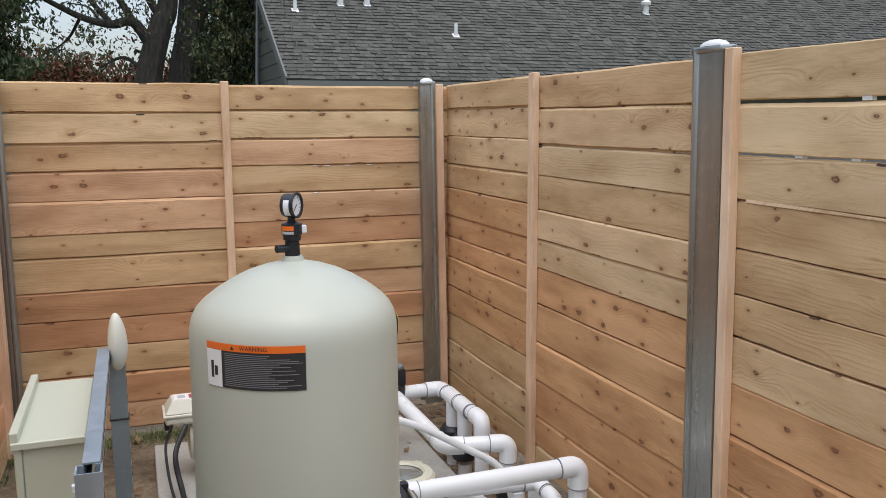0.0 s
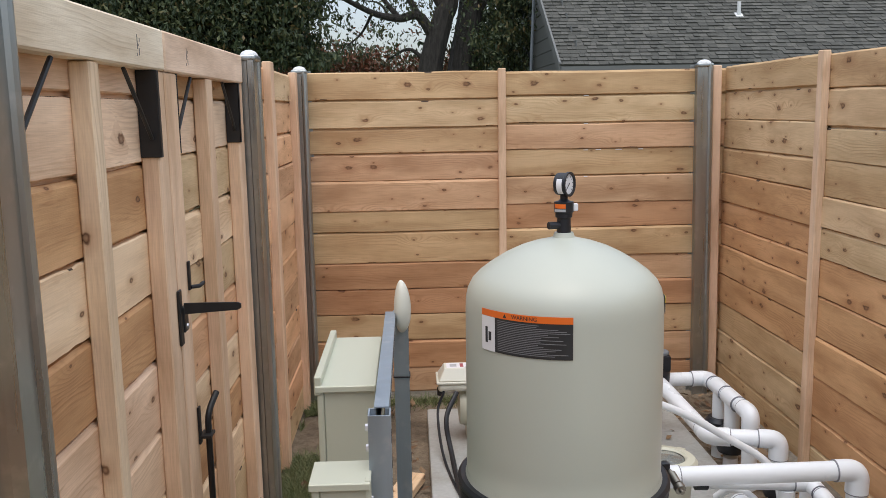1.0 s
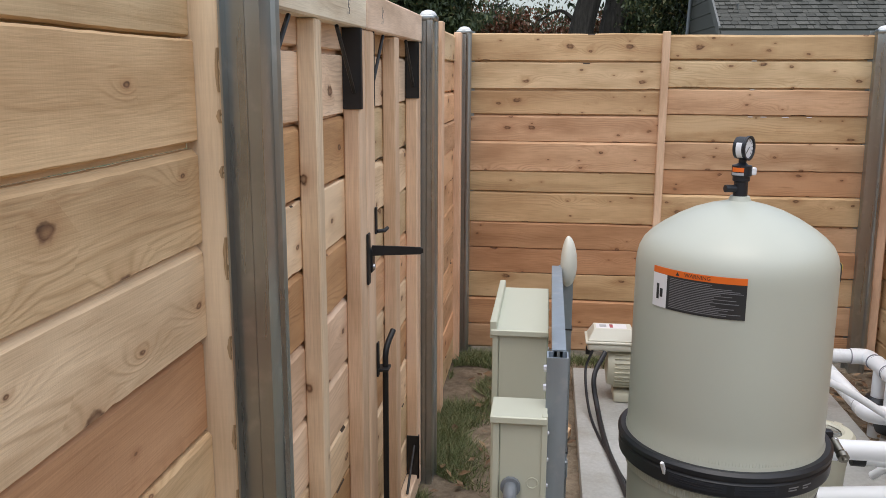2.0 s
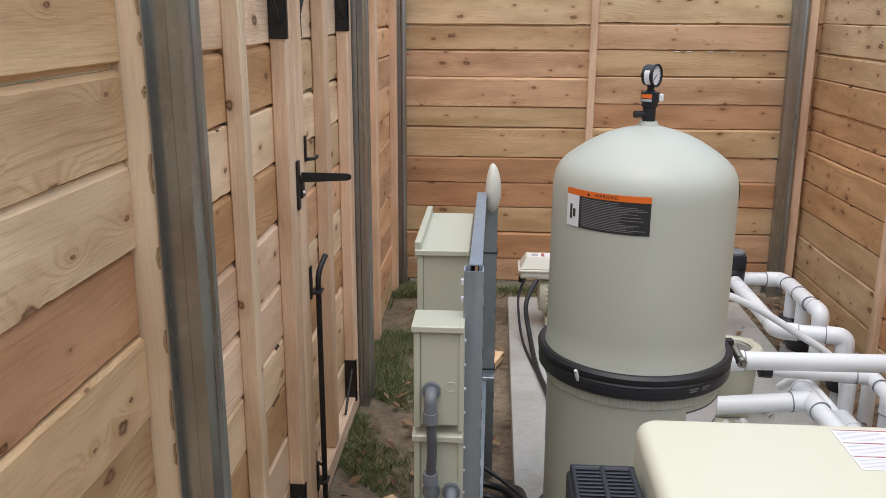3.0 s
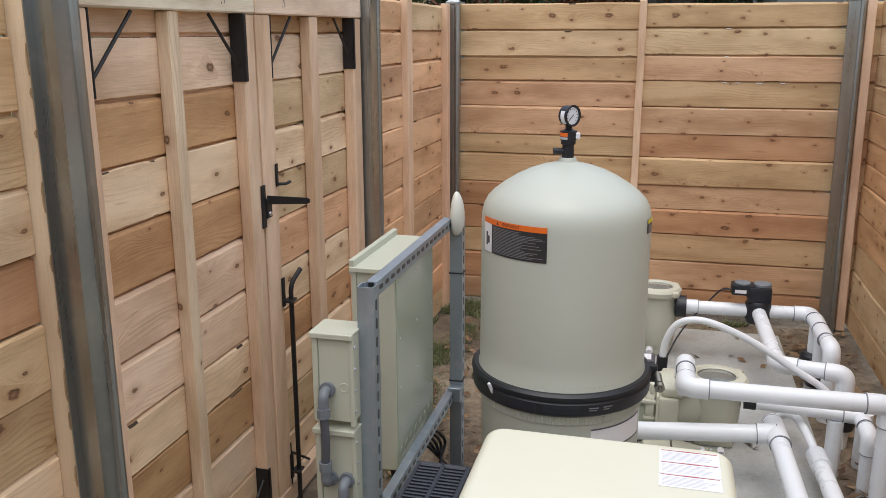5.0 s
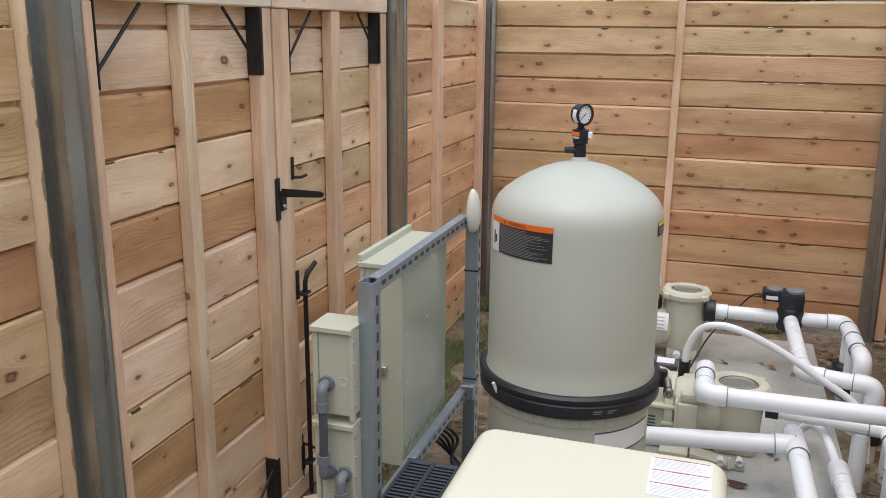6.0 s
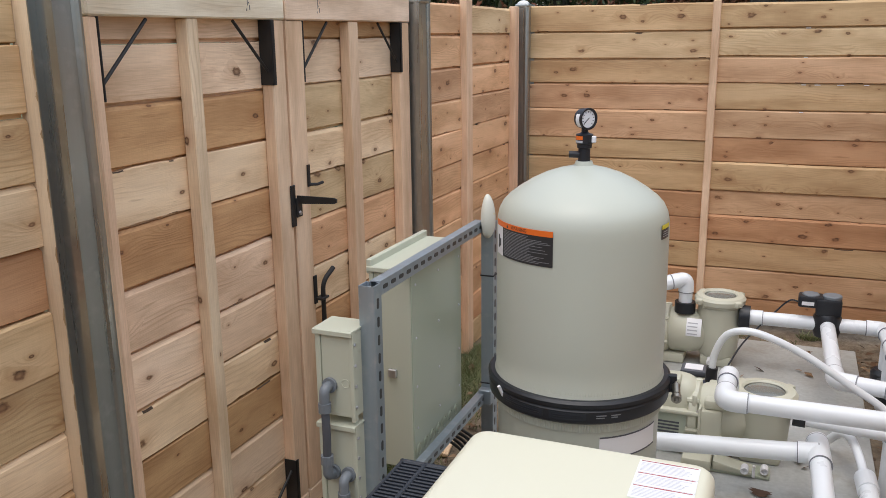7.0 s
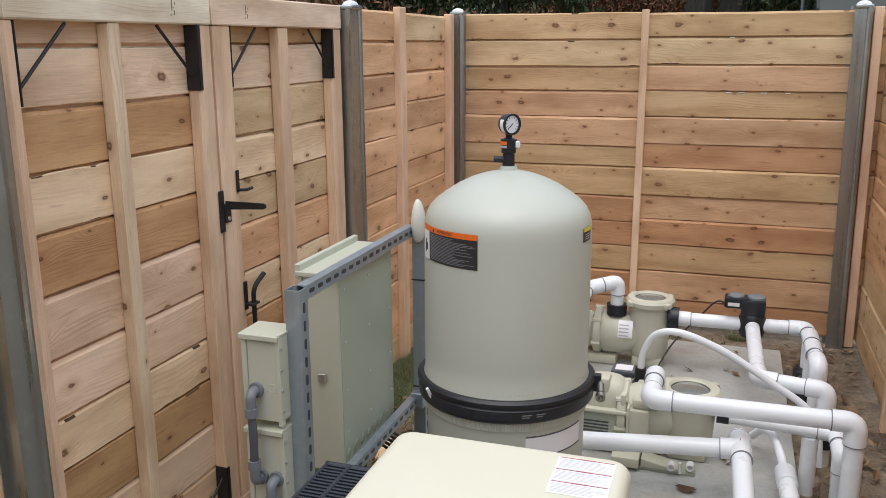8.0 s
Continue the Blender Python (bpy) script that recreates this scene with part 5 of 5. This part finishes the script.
for k in range(5):
    dz = 0.011 * k
    cable([(-0.15 + 0.012 * k, 2.24 + 0.02 * k, 0.312), (-0.14 + 0.010 * k, 2.40 + 0.03 * k, 0.20 - dz), (-0.09, 2.50 - 0.02 * k, 0.075 + dz), (0.00, 2.43 - 0.02 * k, 0.040 + dz), (0.06, 2.33 - 0.03 * k, 0.060 + dz), (0.055, 2.10, 0.062 + dz * 0.6), (0.10, 1.86, 0.062 + dz * 0.5), (0.20, 1.70, 0.062 + dz * 0.4)], 0.0055, "thin black cable running from the rack to the heater")
for k in range(3):
    cable([(-0.17, 2.10 + 0.05 * k, 0.312), (-0.16, 2.18 + 0.05 * k, 0.16), (-0.10, 2.27 + 0.045 * k, 0.05 + 0.016 * k), (0.0, 2.27 + 0.03 * k, 0.030 + 0.02 * k), (0.055, 2.16, 0.068 + 0.02 * k), (0.08, 1.92, 0.068 + 0.018 * k), (0.20, 1.64, 0.068 + 0.018 * k)], 0.011, "black cable running from the rack to the heater")
cable([(0.155, 3.80, 0.29), (0.105, 3.72, 0.20), (0.12, 3.62, 0.09), (0.14, 3.30, 0.064), (0.17, 3.05, 0.064), (0.20, 2.75, 0.064)], 0.011, "black motor cable lying on the slab")
cable([(0.10, 3.82, 0.29), (0.070, 3.78, 0.20), (0.09, 3.60, 0.066), (0.15, 3.20, 0.060), (0.24, 2.80, 0.060)], 0.006, "thin black cable lying on the slab")


# ---- scraps on the ground ----
def scrap(at, size, turn, label):
    b = bm_box(-size[0] / 2, size[0] / 2, -size[1] / 2, size[1] / 2, 0, size[2], 0.003)
    o = new("wood_scrap", mesh_of("wood_scrap", b, cream_pine))
    o.matrix_basis = pose(at[0], at[1], at[2], 0, 0, turn)
    tagged(o, label, "wood scrap", "wood offcuts")


scrap((-0.075, 3.43, 0.0), (0.26, 0.09, 0.035), 72, "pale board offcut lying on the dirt")
scrap((-0.44, 2.28, -0.004), (0.26, 0.035, 0.02), 40, "thin wood stick lying on the dirt")
scrap((-0.30, 2.75, -0.004), (0.18, 0.03, 0.015), 100, "thin wood stick lying on the dirt")


def leaf_litter():
    rng = random.Random(11)
    bm = bmesh.new()
    for k in range(520):
        if k < 330:
            x, y, z = rng.uniform(1.22, 1.56), rng.uniform(1.6, 4.5), 0.006
        elif k < 500:
            x, y, z = rng.uniform(-0.5, 0.02), rng.uniform(2.2, 4.5), 0.006
        else:
            x, y, z = rng.uniform(0.6, 1.2), rng.uniform(2.9, 4.2), PAD + 0.004
        s = rng.uniform(0.012, 0.032)
        q = Euler((rng.uniform(-0.5, 0.5), rng.uniform(-0.5, 0.5), rng.uniform(0, 6.3))).to_matrix()
        vs = [bm.verts.new(Vector((x, y, z + s * 0.2)) + q @ Vector(c)) for c in ((-s, 0, 0), (-s * 0.2, -s * 0.5, s * 0.12), (s, 0, 0.0), (-s * 0.1, s * 0.5, s * 0.15))]
        bm.faces.new((vs[0], vs[1], vs[2]))
        bm.faces.new((vs[0], vs[2], vs[3]))
    o = new("leaf_litter", mesh_of("leaf_litter", bm, dead_leaf, 0))
    tagged(o, "dry brown leaves scattered on dirt and slab", "leaves", kind="stuff")


leaf_litter()
big = bmesh.new()
pts_ = [(0.055 * (1 - 0.35 * math.cos(5 * a) ** 2) * math.cos(a), 0.03 * math.sin(a), 0.008 * math.cos(2 * a)) for a in [k * math.pi / 10 for k in range(20)]]
c0 = big.verts.new((0, 0, 0.012))
ring_ = [big.verts.new(q) for q in pts_]
for k in range(20):
    big.faces.new((c0, ring_[k], ring_[(k + 1) % 20]))
lf = new("dead_leaf", mesh_of("dead_leaf", big, painted("dark_leaf", (0.10, 0.052, 0.03), 0.8, 0.4, 30.0, 0.3)))
lf.matrix_basis = pose(0.845, 2.695, PAD + 0.010, 0, 0, -10) @ Matrix.Scale(0.75, 4)
tagged(lf, "curled brown dead leaf on the slab", "leaf")


def grass():
    rng = random.Random(12)
    bm = bmesh.new()
    n = 0
    while n < 16000:
        if rng.random() < 0.82:
            x = -0.585 + abs(rng.gauss(0, 0.12))
            y = rng.uniform(1.5, 4.55)
        else:
            x, y = rng.uniform(-0.55, 1.5), 4.58 - abs(rng.gauss(0, 0.06))
        if noise.noise((x * 3, y * 3, 1)) < -0.12 or x > 1.5:
            continue
        h = rng.uniform(0.010, 0.038) * (1.5 if -0.55 < x < -0.3 and y > 3.2 else 1.0)
        a = rng.uniform(0, 6.28)
        dx, dy = math.cos(a) * 0.0022, math.sin(a) * 0.0022
        lean = Vector((rng.gauss(0, 0.9), rng.gauss(0, 0.9), 0.8)) * h
        v = [bm.verts.new((x - dx, y - dy, -0.012)), bm.verts.new((x + dx, y + dy, -0.012)), bm.verts.new(Vector((x, y, 0)) + lean)]
        bm.faces.new(v)
        n += 1
    o = new("grass", mesh_of("grass", bm, grass_blade, 0))
    tagged(o, "thin green grass along the fence foot", "grass", kind="stuff")


grass()


# ---- neighbour's house ----
EY, EZ, PITCH = 10.0, 1.98, 0.6
X0, X1 = 1.69, 14.0


def build_house():
    at = Vector((X0, EY, 0))
    ob = thing("neighbour_house", at, "grey shingled house behind the fence", "house")
    L = 4.6
    gable = bmesh.new()
    a = [gable.verts.new(c) for c in ((0.25, 0.35, 0), (0.25, 0.35, EZ + 0.12), (0.25, L, EZ + PITCH * L - 0.12), (0.25, 2 * L - 0.35, EZ + 0.12), (0.25, 2 * L - 0.35, 0))]
    b = [gable.verts.new(v.co + Vector((X1 - X0 - 0.5, 0, 0))) for v in a]
    gable.faces.new(a)
    gable.faces.new(b[::-1])
    for k in range(5):
        gable.faces.new((a[k], b[k], b[(k + 1) % 5], a[(k + 1) % 5]))
    part("wall", gable, siding, ob, "grey siding wall", smooth=0)
    for k in range(26):
        z0 = 0.2 + 0.19 * k
        half = L - 0.35 if z0 < EZ else max(0.1, (EZ + PITCH * L - 0.1 - z0) / PITCH)
        part("siding_plank", bm_box(0.235, 0.25, L - half, L + half, z0, z0 + 0.18), siding, ob, smooth=0)
    deck = bmesh.new()
    prof = [(0, EZ - 0.05), (L, EZ + PITCH * L - 0.05), (2 * L, EZ - 0.05), (2 * L, EZ), (L, EZ + PITCH * L), (0, EZ)]
    a = [deck.verts.new((0, y, z)) for y, z in prof]
    b = [deck.verts.new((X1 - X0, y, z)) for y, z in prof]
    deck.faces.new(a)
    deck.faces.new(b[::-1])
    for k in range(6):
        deck.faces.new((a[k], b[k], b[(k + 1) % 6], a[(k + 1) % 6]))
    roof = part("roof", deck, shingle, ob, "grey asphalt shingle roof", smooth=0)
    part("fascia", bm_box(0, X1 - X0, -0.02, 0.0, EZ - 0.14, EZ - 0.015), siding, roof, "grey fascia board")
    rk = bmesh.new()
    bm_box(-0.025, -0.002, 0, L, -0.10, 0.03, bm=rk)
    for v in rk.verts:
        v.co.z += EZ + PITCH * v.co.y
    part("rake_board", rk, siding, roof, "grey rake board")
    # shingle tabs laid in courses
    rng = random.Random(5)
    n = Vector((0, -PITCH, 1)).normalized()
    up = Vector((0, 1, PITCH)).normalized()
    verts, faces = [], []
    slope = L * math.sqrt(1 + PITCH ** 2)
    rows = int(slope / 0.092)
    for r in range(rows):
        x = -0.02 + rng.uniform(-0.2, 0)
        while x < X1 - X0:
            w = rng.uniform(0.05, 0.14)
            xa, xb = max(x, -0.02), min(x + w - 0.006, X1 - X0)
            if xb > xa + 0.02:
                t = rng.choice((0.004, 0.010, 0.014))
                lo = Vector((0, 0, EZ)) + up * (r * 0.092 - 0.010)
                hi = lo + up * 0.101
                i = len(verts)
                for c, h in ((lo, t + 0.004), (hi, 0.003)):
                    for xx in (xa, xb):
                        verts.append(Vector((xx, 0, 0)) + c + n * h)
                for xx in (xa, xb):
                    verts.append(Vector((xx, 0, 0)) + lo + n * 0.0005)
                faces += [(i, i + 1, i + 3, i + 2), (i + 4, i + 5, i + 1, i), (i + 4, i, i + 2), (i + 1, i + 5, i + 3)]
            x += w
    me = bpy.data.meshes.new("shingles")
    me.from_pydata([tuple(v) for v in verts], [], faces)
    me.materials.append(shingle)
    sh = new("shingles", me)
    sh.parent = roof
    tagged(sh, kind="stuff")
    # roof vents
    for x, y, kind in ((2.08, 11.54, 0), (4.08, 11.03, 0), (7.48, 11.86, 1), (2.72, 11.74, 1), (3.09, 11.77, 1)):
        z = EZ + PITCH * (y - EY)
        v = part("roof_vent", shift(bm_tube([(x, y, z - 0.02), (x, y, z + 0.17)], 0.024 if kind == 0 else 0.04, 14), at), white_cap, roof, "white roof vent pipe")
        fl = bm_box(-0.045, 0.045, -0.055, 0.055, 0, 0.010, 0.003)
        fl.transform(Matrix.Translation(Vector((x, y, z + 0.006)) - at) @ pose(0, 0, 0, math.degrees(math.atan(PITCH)), 0, 0))
        part("flashing", fl, white_cap, v)
        if kind:
            part("vent_hood", shift(bm_lathe([(0.0, 0.04), (0.05, 0.025), (0.075, 0.0), (0.07, -0.04), (0.045, -0.04)], 18, (x, y, z + 0.17)), at), white_cap, v)
    return ob


siding = painted("grey_siding", (0.15, 0.155, 0.15), 0.7, 0.08, 2.0)
build_house()


# ---- trees beyond the fence ----
def leaves_bm(centres, count, size, seed, bm=None):
    rng = random.Random(seed)
    verts, faces = [], []
    total = sum(c[3] * c[4] * c[5] for c in centres) or 1
    for cx, cy, cz, rx, ry, rz in centres:
        m = max(20, int(count * rx * ry * rz / total))
        twigs = [(rng.gauss(0, 0.5), rng.gauss(0, 0.5), rng.gauss(0, 0.5)) for _ in range(max(4, m // 26))]
        for _ in range(m):
            tx, ty, tz = rng.choice(twigs)
            p = Vector((cx + rx * (tx + rng.gauss(0, 0.13)), cy + ry * (ty + rng.gauss(0, 0.13)), cz + rz * (tz + rng.gauss(0, 0.13))))
            s = size * rng.uniform(0.5, 1.3)
            q = Euler((rng.uniform(0, 6.3), rng.uniform(0, 6.3), rng.uniform(0, 6.3))).to_matrix()
            i = len(verts)
            for c in ((-s, 0, 0), (0, -s * 0.42, s * 0.1), (s, 0, 0), (0, s * 0.42, s * 0.1)):
                verts.append(tuple(p + q @ Vector(c)))
            faces.append((i, i + 1, i + 2, i + 3))
    return verts, faces


def tree(at, label, limbs, clumps, count, size, material, seed, category="tree"):
    ob = thing("tree", at, label, category, "trees behind the fence")
    if limbs:
        for k, (pts, r0, r1) in enumerate(limbs):
            path = smooth_curve(pts, 6)
            rr = [r0 + (r1 - r0) * i / (len(path) - 1) for i in range(len(path))]
            part("trunk" if k == 0 else "limb", shift(bm_tube(path, r0, 10, radii=rr), at), bark, ob)
    v, f = leaves_bm(clumps, count, size, seed)
    me = bpy.data.meshes.new("crown")
    me.from_pydata([tuple(Vector(q) - Vector(at)) for q in v], [], f)
    me.materials.append(material)
    cr = new("crown", me)
    cr.parent = ob
    return ob


TY = 14.0
oak_limbs = [
    ([(0.20, TY, 0.0), (0.26, TY, 1.4), (0.33, TY, 2.2), (0.52, TY, 2.9), (0.66, TY, 3.4), (0.72, TY, 5.5)], 0.24, 0.12),
    ([(0.42, TY, 2.55), (0.15, TY - 0.1, 2.95), (-0.15, TY - 0.2, 2.90), (-0.55, TY - 0.3, 2.98), (-1.1, TY - 0.4, 3.25)], 0.09, 0.03),
    ([(0.15, TY - 0.1, 2.95), (-0.10, TY, 3.4), (-0.5, TY, 4.0)], 0.06, 0.02),
    ([(-0.15, TY - 0.2, 2.90), (-0.45, TY, 3.3), (-0.8, TY, 3.9)], 0.05, 0.015),
    ([(0.30, TY, 2.20), (0.0, TY, 2.45), (-0.35, TY, 2.30)], 0.04, 0.012),
    ([(-0.55, TY - 0.3, 2.98), (-0.75, TY, 2.7), (-1.0, TY, 2.5)], 0.025, 0.01),
    ([(-0.30, TY - 0.2, 2.93), (-0.45, TY, 3.15), (-0.70, TY, 3.20)], 0.022, 0.008),
    ([(0.55, TY, 3.0), (0.30, TY, 3.5), (0.05, TY, 4.4)], 0.07, 0.03),
]
tree((0.20, TY, 0.0), "dark leaning oak with bare limbs and sparse crown", oak_limbs,
     [(-0.2, TY, 3.7, 0.9, 0.8, 0.35), (0.2, TY, 4.6, 1.6, 1.2, 0.6), (-0.9, TY, 2.55, 0.5, 0.5, 0.25), (0.0, TY, 3.0, 0.8, 0.6, 0.6)], 6000, 0.034, oak_leaf, 31)
oak2 = [([(0.75, TY + 0.4, 0.0), (0.78, TY + 0.4, 1.6), (0.85, TY + 0.4, 2.3), (1.0, TY + 0.4, 3.2), (1.15, TY + 0.4, 5.2)], 0.27, 0.17),
        ([(0.9, TY + 0.4, 2.8), (1.3, TY + 0.3, 3.3), (1.8, TY + 0.2, 3.9)], 0.08, 0.03)]
tree((0.75, TY + 0.4, 0.0), "dark upright oak trunk with dense green crown", oak2,
     [(1.55, TY + 0.2, 2.5, 0.55, 0.8, 0.75), (1.7, TY + 0.4, 3.4, 0.6, 0.8, 0.7), (1.5, TY + 0.5, 4.4, 1.0, 1.0, 0.7), (1.35, TY + 0.9, 2.0, 0.7, 0.5, 0.5)], 24000, 0.042, oak_leaf, 32)
tree((-2.6, TY - 1.0, 0.0), "tall dark green tree beyond the fence", [([(-2.6, TY - 1, 0.0), (-2.55, TY - 1, 2.0), (-2.7, TY - 1, 4.5)], 0.2, 0.1), ([(-2.6, TY - 1, 2.2), (-1.9, TY - 1, 3.0), (-1.3, TY - 1, 3.3)], 0.07, 0.02)],
     [(-1.75, TY - 1, 2.95, 0.45, 0.6, 0.5), (-1.45, TY - 1, 2.25, 0.4, 0.5, 0.25), (-1.9, TY - 1, 3.4, 0.8, 0.8, 0.55), (-2.7, TY - 1, 2.9, 0.9, 0.8, 0.9), (-1.8, TY - 0.8, 2.5, 0.5, 0.6, 0.4), (-2.4, TY - 1, 4.3, 1.4, 1.0, 0.7), (-3.8, TY - 1, 3.2, 1.0, 0.9, 1.0), (-1.6, TY - 0.6, 3.9, 0.8, 0.7, 0.5)], 90000, 0.046, oak_leaf, 33)
tree((-5.2, TY - 1.5, 0.0), "dark green tree beyond the gates", [([(-5.2, TY - 1.5, 0.0), (-5.1, TY - 1.5, 2.0), (-5.3, TY - 1.5, 4.2)], 0.18, 0.08)],
     [(-5.0, TY - 1.5, 3.0, 1.0, 0.9, 1.0), (-6.2, TY - 1.5, 2.8, 1.0, 0.9, 1.0), (-5.5, TY - 1.5, 4.3, 1.3, 1.0, 0.6), (-4.2, TY - 1.3, 2.3, 0.7, 0.7, 0.5)], 60000, 0.046, oak_leaf, 34)
tree((-0.8, TY + 2.5, 0.0), "rust-red autumn shrub beyond the fence", [([(-0.8, TY + 2.5, 0.0), (-0.8, TY + 2.5, 1.6)], 0.06, 0.03)],
     [(-0.9, TY + 2.5, 2.05, 1.0, 0.5, 0.6), (0.3, TY + 2.5, 1.95, 0.9, 0.5, 0.6), (-2.2, TY + 2.0, 1.95, 1.0, 0.5, 0.55), (1.3, TY + 2.4, 1.7, 0.7, 0.5, 0.5)], 18000, 0.05, red_leaf, 35, "shrub")
tree((-3.6, TY - 2.6, 0.0), "rust-red autumn shrub beyond the gates", [([(-3.6, TY - 2.6, 0.0), (-3.6, TY - 2.6, 1.5)], 0.06, 0.03)],
     [(-3.4, TY - 2.6, 1.6, 0.9, 0.5, 0.45), (-4.8, TY - 2.6, 1.7, 0.9, 0.5, 0.5), (-6.2, TY - 3.0, 1.7, 0.9, 0.5, 0.5)], 5000, 0.065, red_leaf, 36, "shrub")
pole = new("utility_pole", mesh_of("utility_pole", bm_tube([(1.62, 12.2, -0.1), (1.66, 12.2, 2.1), (1.78, 12.2, 5.0)], 0.022, 10), grey_conduit))
tagged(pole, "thin grey leaning pole beside the house", "pole")
tree((-2.4, TY + 6, 0.0), "dark distant woods behind the fence", [([(-2.4, TY + 6, 0.0), (-2.4, TY + 6, 2.4)], 0.1, 0.05)],
     [(-1.4, TY + 6, 2.1, 1.3, 0.8, 0.8), (-3.8, TY + 6, 2.6, 1.6, 0.8, 1.1), (-6.5, TY + 5, 2.8, 1.8, 0.8, 1.3), (0.4, TY + 6, 1.8, 1.2, 0.8, 0.7), (2.2, TY + 6, 2.6, 1.0, 0.8, 1.2), (-9.5, TY + 4, 3.0, 2.0, 0.8, 1.5)], 40000, 0.085, oak_leaf, 37)
